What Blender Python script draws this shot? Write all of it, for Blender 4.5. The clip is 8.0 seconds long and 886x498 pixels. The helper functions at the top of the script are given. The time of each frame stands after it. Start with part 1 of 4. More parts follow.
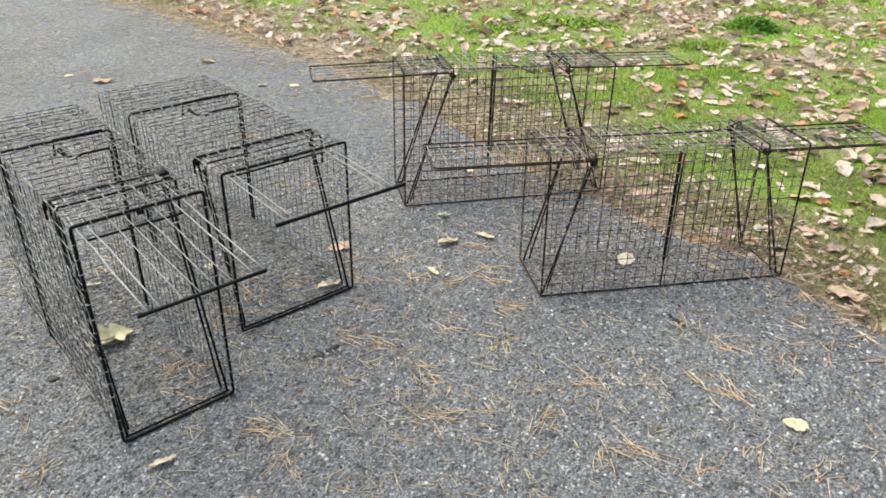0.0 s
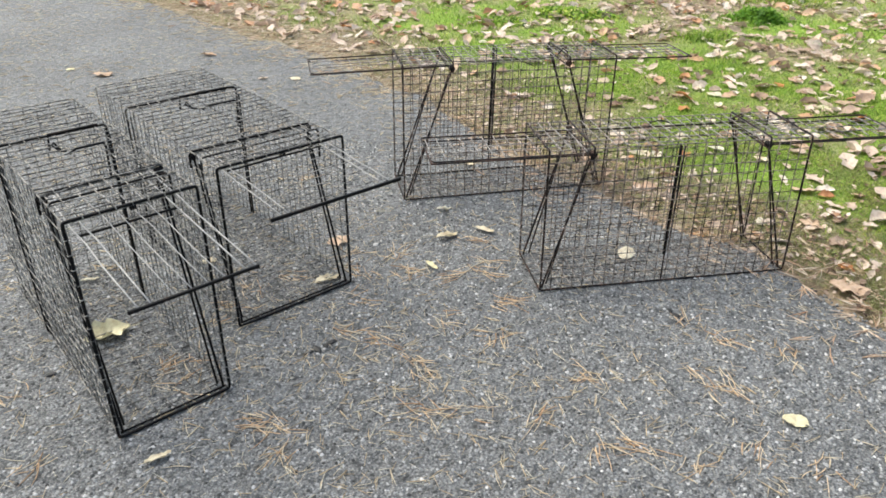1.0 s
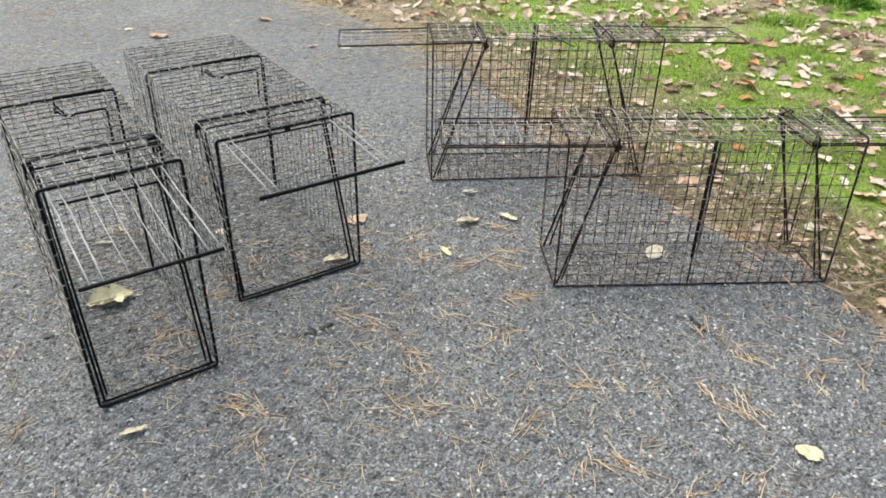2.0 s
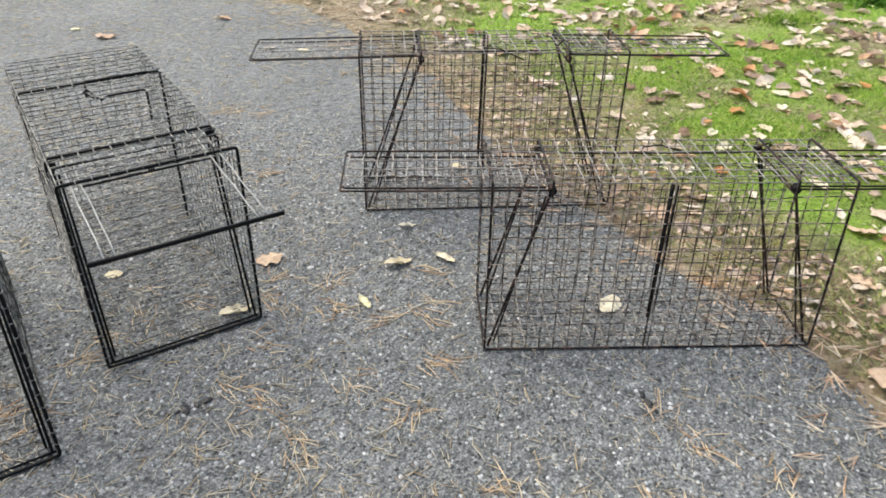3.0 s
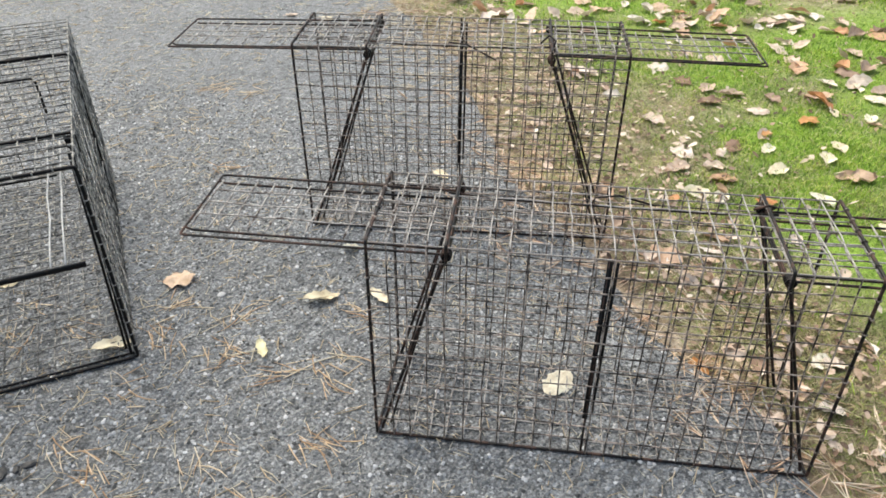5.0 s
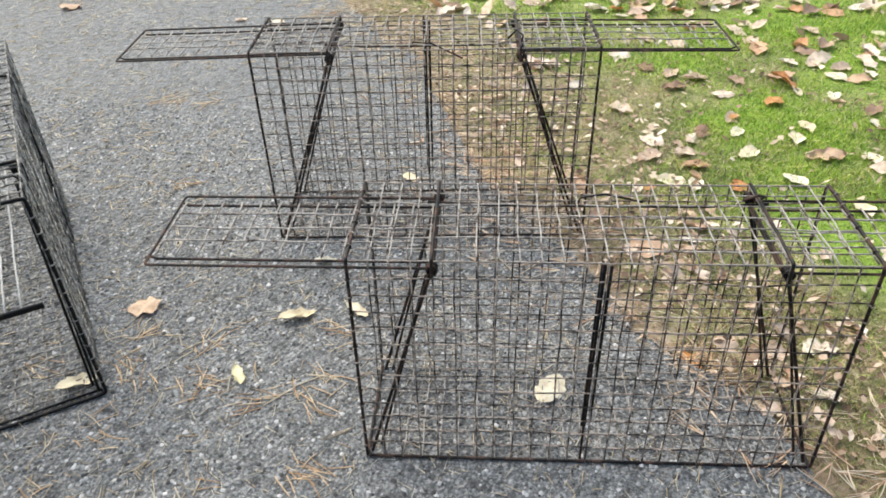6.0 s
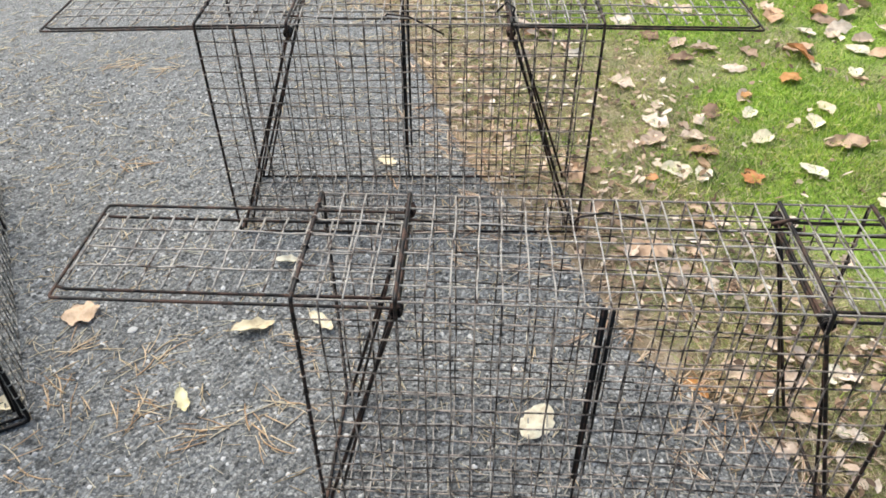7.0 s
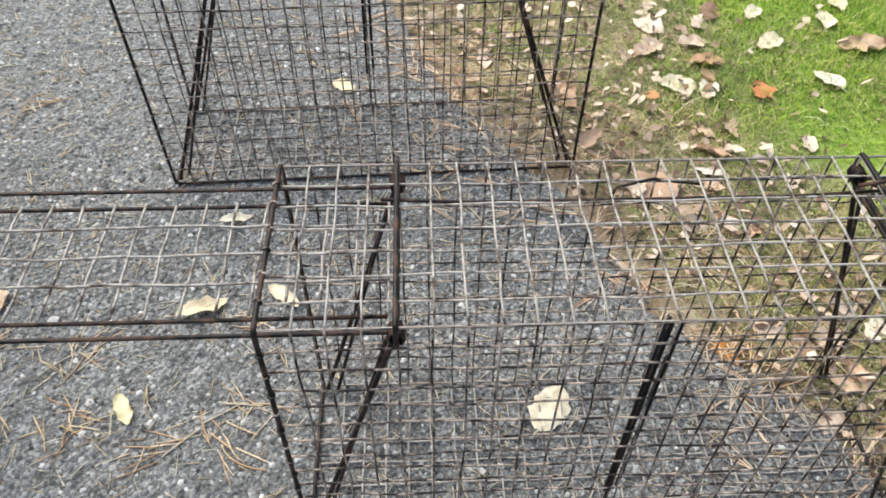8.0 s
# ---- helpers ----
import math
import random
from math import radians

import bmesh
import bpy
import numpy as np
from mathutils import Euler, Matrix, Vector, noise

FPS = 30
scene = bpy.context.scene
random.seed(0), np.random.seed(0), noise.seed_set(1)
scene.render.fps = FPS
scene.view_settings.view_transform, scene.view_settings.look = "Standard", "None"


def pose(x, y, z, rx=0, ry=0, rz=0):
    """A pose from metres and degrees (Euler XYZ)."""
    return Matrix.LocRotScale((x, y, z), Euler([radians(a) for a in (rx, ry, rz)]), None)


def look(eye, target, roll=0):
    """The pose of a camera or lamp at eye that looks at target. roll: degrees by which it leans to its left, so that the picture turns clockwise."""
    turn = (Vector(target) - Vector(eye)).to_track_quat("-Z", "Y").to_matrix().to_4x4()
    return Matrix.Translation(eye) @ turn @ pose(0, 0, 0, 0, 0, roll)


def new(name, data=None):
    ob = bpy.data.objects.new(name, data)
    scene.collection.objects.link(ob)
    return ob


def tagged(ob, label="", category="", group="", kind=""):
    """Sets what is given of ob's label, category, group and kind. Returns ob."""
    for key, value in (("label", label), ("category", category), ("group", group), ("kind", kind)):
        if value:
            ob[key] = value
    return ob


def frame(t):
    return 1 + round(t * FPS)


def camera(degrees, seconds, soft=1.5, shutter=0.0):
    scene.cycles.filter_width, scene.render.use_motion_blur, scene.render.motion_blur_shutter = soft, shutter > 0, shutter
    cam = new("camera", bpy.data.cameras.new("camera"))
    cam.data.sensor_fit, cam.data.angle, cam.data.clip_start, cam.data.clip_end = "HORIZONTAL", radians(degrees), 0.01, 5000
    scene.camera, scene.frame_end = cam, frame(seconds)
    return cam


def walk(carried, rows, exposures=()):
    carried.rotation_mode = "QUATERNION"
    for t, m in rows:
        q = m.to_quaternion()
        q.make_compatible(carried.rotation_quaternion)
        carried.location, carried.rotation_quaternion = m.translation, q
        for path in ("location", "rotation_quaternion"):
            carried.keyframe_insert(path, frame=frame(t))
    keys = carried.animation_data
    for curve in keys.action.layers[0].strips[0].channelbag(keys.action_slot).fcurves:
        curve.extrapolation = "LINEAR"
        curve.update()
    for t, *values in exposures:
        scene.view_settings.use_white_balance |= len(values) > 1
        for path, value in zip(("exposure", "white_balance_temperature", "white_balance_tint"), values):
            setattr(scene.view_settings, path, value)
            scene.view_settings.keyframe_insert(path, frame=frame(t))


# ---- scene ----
cam = camera(62.0, 8.0, soft=1.65, shutter=0.15)
PATH = [
    (0, (0.213, -0.003, 1.387), (0.113, 1.749, 0.429), 1.0),
    (0.5, (0.212, -0.002, 1.385), (0.111, 1.747, 0.42), 1.1),
    (1, (0.238, 0.015, 1.385), (0.123, 1.757, 0.409), 0.7),
    (1.2, (0.255, 0.030, 1.380), (0.128, 1.771, 0.404), 1.1),
    (2.3, (0.486, 0.274, 1.377), (0.157, 1.94, 0.32), 1.1),
    (2.5, (0.508, 0.38, 1.372), (0.251, 2.071, 0.336), 2.9),
    (2.7, (0.501, 0.473, 1.352), (0.293, 2.161, 0.297), 3.4),
    (3, (0.632, 0.62, 1.348), (0.297, 2.277, 0.279), 1.0),
    (3.3, (0.744, 0.730, 1.357), (0.205, 2.331, 0.286), 0.7),
    (3.5, (0.836, 0.791, 1.367), (0.281, 2.389, 0.299), 1.2),
    (3.7, (0.871, 0.883, 1.374), (0.339, 2.474, 0.286), 2.0),
    (4, (0.911, 1.022, 1.355), (0.451, 2.631, 0.259), 4.1),
    (4.2, (0.908, 1.110, 1.360), (0.424, 2.685, 0.222), 3.1),
    (4.5, (0.956, 1.17, 1.336), (0.413, 2.749, 0.235), 2.9),
    (4.7, (0.98, 1.202, 1.324), (0.383, 2.742, 0.198), 0.6),
    (5.8, (0.949, 1.282, 1.298), (0.387, 2.783, 0.101), -1.9),
    (6, (0.916, 1.297, 1.298), (0.415, 2.83, 0.115), -1.7),
    (6.2, (0.893, 1.330, 1.289), (0.442, 2.888, 0.119), -0.7),
    (6.5, (0.875, 1.396, 1.268), (0.452, 2.936, 0.065), -0.0),
    (6.8, (0.874, 1.495, 1.258), (0.421, 2.986, 0.003), -1.0),
    (7, (0.87, 1.562, 1.258), (0.414, 3.023, -0.03), -0.5),
    (7.2, (0.862, 1.618, 1.250), (0.393, 3.056, -0.058), -0.7),
    (7.5, (0.829, 1.696, 1.224), (0.357, 3.084, -0.136), -0.5),
    (7.7, (0.795, 1.745, 1.203), (0.385, 3.098, -0.208), -0.5),
    (8, (0.717, 1.828, 1.166), (0.451, 3.129, -0.33), 0.7),
]
walk(cam, [(t, look(eye, target, roll)) for t, eye, target, roll in PATH],
     exposures=[(0, 0.68, 6450, 3), (3, 0.70, 6450, 3), (6, 0.82, 6450, 3), (8, 0.82, 6450, 3)])

# ---- light: bright overcast afternoon ----
SUN_UP, SUN_ROUND = 58.0, 300.0
world = bpy.data.worlds.new("sky")
scene.world = world
world.use_nodes = True
wt = world.node_tree
sky = wt.nodes.new("ShaderNodeTexSky")
sky.sky_type = "NISHITA"
sky.sun_disc = False
sky.sun_elevation, sky.sun_rotation = radians(SUN_UP), radians(SUN_ROUND)
sky.air_density, sky.dust_density, sky.ozone_density = 1.0, 6.0, 1.0
wt.links.new(sky.outputs[0], wt.nodes["Background"].inputs[0])
wt.nodes["Background"].inputs[1].default_value = 0.15
sun = new("sun", bpy.data.lights.new("sun", "SUN"))
sun.data.energy, sun.data.angle, sun.data.color = 1.0, radians(60), (1.0, 0.95, 0.88)
az, el = radians(SUN_ROUND), radians(SUN_UP)
sun.matrix_world = look((9 * math.sin(az) * math.cos(el), 9 * math.cos(az) * math.cos(el), 9 * math.sin(el)), (0, 0, 0))



# ---- materials ----
class Mat:
    """A node material with short calls for its nodes."""

    def __init__(self, name, rough=0.8, metal=0.0, spec=0.4):
        self.m = bpy.data.materials.new(name)
        self.m.use_nodes = True
        self.t = self.m.node_tree
        self.b = self.t.nodes["Principled BSDF"]
        self.b.inputs["Roughness"].default_value = rough
        self.b.inputs["Metallic"].default_value = metal
        self.b.inputs["Specular IOR Level"].default_value = spec
        self.co = self.t.nodes.new("ShaderNodeTexCoord").outputs["Object"]

    def put(self, node, socket, value):
        if isinstance(value, bpy.types.NodeSocket):
            self.t.links.new(value, node.inputs[socket])
        else:
            node.inputs[socket].default_value = value

    def noise(self, scale, detail=4.0, rough=0.55, co=None):
        n = self.t.nodes.new("ShaderNodeTexNoise")
        self.put(n, "Vector", co or self.co)
        n.inputs["Scale"].default_value, n.inputs["Detail"].default_value, n.inputs["Roughness"].default_value = scale, detail, rough
        return n.outputs["Fac"]

    def warped(self, scale, amount):
        n = self.t.nodes.new("ShaderNodeTexNoise")
        self.put(n, "Vector", self.co)
        n.inputs["Scale"].default_value, n.inputs["Detail"].default_value = scale, 3
        k = self.t.nodes.new("ShaderNodeVectorMath")
        k.operation = "MULTIPLY_ADD"
        self.put(k, 0, n.outputs["Color"])
        k.inputs[1].default_value = (amount,) * 3
        self.put(k, 2, self.co)
        return k.outputs[0]

    def cells(self, scale, feature="F1", out="Distance", co=None):
        n = self.t.nodes.new("ShaderNodeTexVoronoi")
        n.feature = feature
        self.put(n, "Vector", co or self.co)
        n.inputs["Scale"].default_value = scale
        return n.outputs[out]

    def ramp(self, fac, stops):
        n = self.t.nodes.new("ShaderNodeValToRGB")
        self.put(n, "Fac", fac)
        e = n.color_ramp.elements
        while len(e) < len(stops):
            e.new(0.5)
        for k, (p, c) in zip(e, stops):
            k.position = p
            k.color = (*c, 1) if len(c) == 3 else c
        return n.outputs["Color"]

    def mix(self, fac, a, b, how="MIX"):
        n = self.t.nodes.new("ShaderNodeMix")
        n.data_type, n.blend_type = "RGBA", how
        self.put(n, 0, fac)
        self.put(n, 6, a if isinstance(a, bpy.types.NodeSocket) else (*a, 1))
        self.put(n, 7, b if isinstance(b, bpy.types.NodeSocket) else (*b, 1))
        return n.outputs[2]

    def bump(self, height, strength=0.5, dist=0.01):
        n = self.t.nodes.new("ShaderNodeBump")
        self.put(n, "Height", height)
        n.inputs["Strength"].default_value, n.inputs["Distance"].default_value = strength, dist
        self.put(self.b, "Normal", n.outputs[0])

    def thin(self, c, share):
        """Light that shines through a thin leaf or blade."""
        tr = self.t.nodes.new("ShaderNodeBsdfTranslucent")
        self.put(tr, "Color", c)
        mx = self.t.nodes.new("ShaderNodeMixShader")
        mx.inputs[0].default_value = share
        self.t.links.new(self.b.outputs[0], mx.inputs[1])
        self.t.links.new(tr.outputs[0], mx.inputs[2])
        self.t.links.new(mx.outputs[0], self.t.nodes["Material Output"].inputs["Surface"])

    def island(self):
        return self.t.nodes.new("ShaderNodeNewGeometry").outputs["Random Per Island"]

    def thing(self):
        return self.t.nodes.new("ShaderNodeObjectInfo").outputs["Random"]

    def colour(self, c):
        self.put(self.b, "Base Color", c if isinstance(c, bpy.types.NodeSocket) else (*c, 1))
        return self


def grey(v, tint=0.0):
    return (v * (1 - tint), v, v * (1 + 0.25 * tint))


def asphalt_material():
    m = Mat("asphalt", 0.7, 0, 0.5)
    w = m.warped(90, 0.009)
    stone = m.ramp(m.cells(74, "F1", "Color", w), [(0.0, grey(0.035, .03)), (0.25, grey(0.09, .04)), (0.55, grey(0.20, .04)), (0.8, grey(0.34, .03)), (0.93, grey(0.42, .02)), (1.0, grey(0.72))])
    chips = m.ramp(m.cells(190, "F1", "Color", w), [(0.0, grey(0.04, .03)), (0.5, grey(0.17, .04)), (0.85, grey(0.36, .03)), (1.0, grey(0.70))])
    c = m.mix(m.ramp(m.noise(110, 2), [(0.47, (0, 0, 0)), (0.55, (1, 1, 1))]), stone, chips)
    gap = m.ramp(m.cells(74, "DISTANCE_TO_EDGE", "Distance", w), [(0.0, grey(0.75)), (0.16, (0, 0, 0))])
    c = m.mix(gap, c, (0.022, 0.023, 0.025))
    rough_grain = m.ramp(m.noise(150, 4, 0.7), [(0.36, grey(0.018)), (0.46, grey(0.12, .03)), (0.57, grey(0.30, .03)), (0.68, grey(0.70))])
    c = m.mix(0.45, c, rough_grain)
    wear = m.ramp(m.noise(1.6, 5, 0.6), [(0.3, grey(0.95)), (0.7, grey(1.32))])
    c = m.mix(1.0, c, wear, "MULTIPLY")
    pits = m.ramp(m.noise(26, 3, 0.6), [(0.32, grey(0.42)), (0.47, grey(1.0)), (0.72, grey(1.20))])
    c = m.mix(1.0, c, pits, "MULTIPLY")
    dirt = m.ramp(m.noise(7, 6, 0.7), [(0.55, (0, 0, 0)), (0.75, (0.22, 0.22, 0.22))])
    c = m.mix(dirt, c, (0.22, 0.20, 0.16))
    m.colour(c)
    m.put(m.b, "Roughness", m.ramp(m.noise(30, 3), [(0.3, grey(0.48)), (0.7, grey(0.74))]))
    h = m.mix(0.5, m.cells(74, "F1", "Distance", w), m.noise(95, 4, 0.72))
    m.bump(h, 1.0, 0.022)
    return m.m


def soil_material():
    m = Mat("soil_and_moss", 0.95, 0, 0.2)
    base = m.ramp(m.noise(14, 6, 0.7), [(0.32, (0.09, 0.068, 0.046)), (0.5, (0.34, 0.27, 0.19)), (0.7, (0.62, 0.53, 0.42))])
    base = m.mix(m.ramp(m.noise(60, 4), [(0.45, (0, 0, 0)), (0.65, (0.5, 0.5, 0.5))]), base, (0.34, 0.25, 0.15))
    moss = m.ramp(m.noise(40, 5), [(0.3, (0.16, 0.26, 0.04)), (0.7, (0.34, 0.50, 0.085))])
    a = m.t.nodes.new("ShaderNodeAttribute")
    a.attribute_name = "moss"
    m.colour(m.mix(a.outputs["Fac"], base, moss))
    m.bump(m.noise(70, 6, 0.7), 0.8, 0.02)
    return m.m


def blade_material(name, stops, thin=0.0):
    m = Mat(name, 0.6, 0, 0.35)
    c = m.ramp(m.island(), stops)
    if thin:
        patch = m.ramp(m.noise(5.5, 4, 0.65), [(0.30, (0.55, 0.66, 0.50)), (0.5, (0.94, 0.95, 0.94)), (0.70, (1.14, 1.05, 0.98))])
        c = m.mix(1.0, c, patch, "MULTIPLY")
        m.thin(c, thin)
    m.colour(c)
    return m.m


def leaf_material(name, stops, island=False):
    m = Mat(name, 0.65, 0, 0.35)
    c = m.ramp(m.island() if island else m.thing(), stops)
    blotch = m.ramp(m.noise(55, 5, 0.65), [(0.45, (1, 1, 1)), (0.75, (0.60, 0.50, 0.40))])
    c = m.mix(0.8, c, blotch, "MULTIPLY")
    m.colour(c)
    m.thin(c, 0.15)
    m.bump(m.noise(120, 4), 0.4, 0.004)
    return m.m


def steel_material(name, paint, patch_colour, amount, rough=0.42, spec=0.32):
    m = Mat(name, rough, 0.0, spec)
    # mask of the second colour: rust and wear, on rusty side wire painted highlights
    worn = m.ramp(m.noise(38, 5, 0.65), [(0.62 - amount * 0.35, (0, 0, 0)), (0.75 - amount * 0.3, (1, 1, 1))])
    tone = m.ramp(m.noise(160, 3), [(0.3, grey(0.8)), (0.7, grey(1.25))])
    c = m.mix(worn, paint, patch_colour)
    m.colour(m.mix(1.0, c, tone, "MULTIPLY"))
    m.put(m.b, "Roughness", m.mix(worn, grey(rough), grey(0.75)))
    m.bump(m.noise(300, 3), 0.3, 0.001)
    return m.m


ASPHALT, SOIL = asphalt_material(), soil_material()
GRASS = blade_material("green_grass", [(0.0, (0.06, 0.13, 0.018)), (0.30, (0.22, 0.40, 0.036)), (0.65, (0.41, 0.58, 0.07)), (0.90, (0.58, 0.62, 0.16)), (1.0, (0.74, 0.66, 0.40))], 0.25)
WEED = blade_material("weed_leaves", [(0.0, (0.09, 0.21, 0.025)), (0.5, (0.21, 0.41, 0.045)), (1.0, (0.38, 0.58, 0.10))], 0.3)
HAY = blade_material("dry_grass", [(0.0, (0.15, 0.11, 0.07)), (0.22, (0.44, 0.35, 0.23)), (0.40, (0.24, 0.31, 0.08)), (0.58, (0.36, 0.42, 0.13)), (0.80, (0.56, 0.47, 0.31)), (1.0, (0.72, 0.62, 0.45))], 0.2)
STRAW = blade_material("straw", [(0.0, (0.10, 0.065, 0.04)), (0.25, (0.40, 0.29, 0.18)), (0.5, (0.30, 0.32, 0.11)), (0.75, (0.70, 0.57, 0.40)), (1.0, (0.86, 0.77, 0.60))], 0.15)
OLIVE = blade_material("olive_grass", [(0.0, (0.075, 0.060, 0.030)), (0.35, (0.19, 0.17, 0.065)), (0.7, (0.24, 0.29, 0.07)), (1.0, (0.46, 0.38, 0.20))], 0.2)
NEEDLE = blade_material("pine_needles", [(0.0, (0.40, 0.29, 0.16)), (0.35, (0.62, 0.49, 0.31)), (0.7, (0.74, 0.65, 0.48)), (1.0, (0.60, 0.58, 0.48))])
CLUMP_NEEDLE = blade_material("tan_pine_needles", [(0.0, (0.38, 0.23, 0.12)), (0.35, (0.66, 0.46, 0.28)), (0.7, (0.78, 0.63, 0.44)), (1.0, (0.68, 0.61, 0.46))])
RED_NEEDLE = blade_material("orange_pine_needles", [(0.0, (0.38, 0.22, 0.13)), (0.3, (0.64, 0.44, 0.29)), (0.65, (0.78, 0.62, 0.47)), (1.0, (0.72, 0.66, 0.54))])
TAN_STOPS = [(0.0, (0.22, 0.13, 0.08)), (0.08, (0.48, 0.35, 0.26)), (0.25, (0.68, 0.54, 0.43)), (0.55, (0.77, 0.64, 0.53)), (0.80, (0.85, 0.77, 0.67)), (0.90, (0.70, 0.48, 0.32)), (1.0, (0.55, 0.24, 0.09))]
LEAF_TAN = leaf_material("dry_tan_leaf", TAN_STOPS)
LEAF_PLAIN = leaf_material("plain_tan_leaf", [(0.0, (0.54, 0.37, 0.25)), (0.5, (0.62, 0.45, 0.32)), (1.0, (0.70, 0.53, 0.38))])
LEAF_PALE = leaf_material("pale_yellow_leaf", [(0.0, (0.80, 0.71, 0.50)), (0.5, (0.86, 0.82, 0.67)), (1.0, (0.82, 0.77, 0.50))])
LEAF_ORANGE = leaf_material("orange_leaf", [(0.0, (0.62, 0.26, 0.07)), (1.0, (0.55, 0.30, 0.12))])
LEAF_DARK = leaf_material("dark_brown_litter", [(0.0, (0.09, 0.058, 0.040)), (0.6, (0.21, 0.135, 0.088)), (1.0, (0.34, 0.23, 0.15))], True)
LEAF_BITS = leaf_material("scattered_leaves", TAN_STOPS, True)
LEAF_CRUMB = leaf_material("leaf_litter", [(0.0, (0.24, 0.16, 0.10)), (0.35, (0.52, 0.39, 0.29)), (0.75, (0.70, 0.57, 0.45)), (1.0, (0.84, 0.75, 0.64))], True)
GRIT = blade_material("loose_grit", [(0.0, grey(0.035, .03)), (0.35, grey(0.12, .05)), (0.7, grey(0.25, .04)), (0.92, grey(0.40, .02)), (1.0, grey(0.62))])
TAR = Mat("tar", 0.5, 0, 0.5).colour((0.012, 0.012, 0.013)).m
BLACK_ROD = steel_material("black_painted_steel", (0.004, 0.004, 0.005), (0.030, 0.020, 0.015), 0.2, 0.5, 0.18)
BLACK_WIRE = steel_material("black_painted_wire", (0.045, 0.044, 0.042), (0.40, 0.38, 0.34), 0.55, 0.38)
RUSTY_ROD = steel_material("rusty_dark_steel", (0.007, 0.006, 0.006), (0.085, 0.050, 0.038), 0.44, 0.45, 0.25)
# dark rusty wire; its pale patches are highlights painted into the colour
RUSTY_GLINT_WIRE = steel_material("rusty_glint_wire", (0.020, 0.015, 0.013), (0.42, 0.35, 0.295), 0.54, 0.36)
PALE_WIRE = steel_material("bare_grey_wire", (0.35, 0.35, 0.34), (0.44, 0.43, 0.41), 0.5, 0.45)
# level mesh: sky reflection painted in as pale grey, with brown rust patches
SKYLIT_WIRE = steel_material("skylit_grey_wire", (0.36, 0.335, 0.305), (0.070, 0.050, 0.041), 0.42, 0.37)


# ---- mesh helpers ----
class Build:
    """Vertices and faces gathered into one mesh."""

    def __init__(self):
        self.v, self.f, self.n = [], [], 0

    def add(self, verts, faces):
        self.v.extend(verts)
        self.f.extend([tuple(i + self.n for i in q) for q in faces])
        self.n += len(verts)

    def tube(self, pts, r, sides=6, closed=False):
        pts = [Vector(p) for p in pts]
        k = len(pts)
        verts, faces = [], []
        side = None
        for i, p in enumerate(pts):
            if closed:
                d = (pts[(i + 1) % k] - pts[i - 1]).normalized()
            else:
                d = (pts[min(i + 1, k - 1)] - pts[max(i - 1, 0)]).normalized()
            if side is None:
                side = d.orthogonal().normalized()
            side = (side - d * side.dot(d)).normalized()
            up = d.cross(side)
            verts += [p + (side * math.cos(a) + up * math.sin(a)) * r for a in [2 * math.pi * j / sides for j in range(sides)]]
        for i in range(k if closed else k - 1):
            a, b = i * sides, ((i + 1) % k) * sides
            for j in range(sides):
                q = (j + 1) % sides
                faces.append((a + j, a + q, b + q, b + j))
        if not closed:
            faces.append(tuple(reversed(range(sides))))
            faces.append(tuple(range((k - 1) * sides, k * sides)))
        self.add([tuple(v) for v in verts], faces)
        return self

    def loop(self, corners, r, bend=0.012, sides=7):
        """A closed rod with rounded corners."""
        pts, k = [], len(corners)
        for i in range(k):
            a, b, c = (Vector(corners[j % k]) for j in (i - 1, i, i + 1))
            p, q = b + (a - b).normalized() * bend, b + (c - b).normalized() * bend
            pts += [p.lerp(b, 0.0), p.lerp(b, .55).lerp(b.lerp(q, .45), .25), (p + q) / 2 * .42 + b * .58, q.lerp(b, .55).lerp(b.lerp(p, .45), .25), q]
        return self.tube(pts, r, sides, True)

    def strip(self, a, b, wide, w, t):
        """A flat bar from a to b, w broad along `wide`, t thick."""
        a, b = Vector(a), Vector(b)
        u = Vector(wide).normalized()
        n = (b - a).normalized().cross(u) * (t / 2)
        u = u * (w / 2)
        v = [p + s * u + q * n for p in (a, b) for s, q in ((-1, -1), (1, -1), (1, 1), (-1, 1))]
        self.add([tuple(x) for x in v], [(0, 1, 2, 3), (7, 6, 5, 4), (0, 4, 5, 1), (1, 5, 6, 2), (2, 6, 7, 3), (3, 7, 4, 0)])
        return self

    def mesh(self, name, material, smooth=True):
        me = bpy.data.meshes.new(name)
        me.from_pydata(self.v, [], self.f)
        me.materials.append(material)
        if smooth:
            me.polygons.foreach_set("use_smooth", [True] * len(me.polygons))
        me.update()
        return me


def part(name, build, material, parent, label="", smooth=True):
    ob = new(name, build.mesh(name, material, smooth))
    ob.parent = parent
    if label:
        tagged(ob, label)
    return ob


def raw_mesh(name, verts, tris, material, counts=3):
    """A mesh from arrays, all faces with the same number of corners."""
    me = bpy.data.meshes.new(name)
    me.vertices.add(len(verts))
    me.vertices.foreach_set("co", np.asarray(verts, np.float32).ravel())
    me.loops.add(tris.size)
    me.loops.foreach_set("vertex_index", np.asarray(tris, np.int32).ravel())
    me.polygons.add(len(tris))
    me.polygons.foreach_set("loop_start", np.arange(0, tris.size, counts, dtype=np.int32))
    me.materials.append(material)
    me.update(calc_edges=True)
    return me


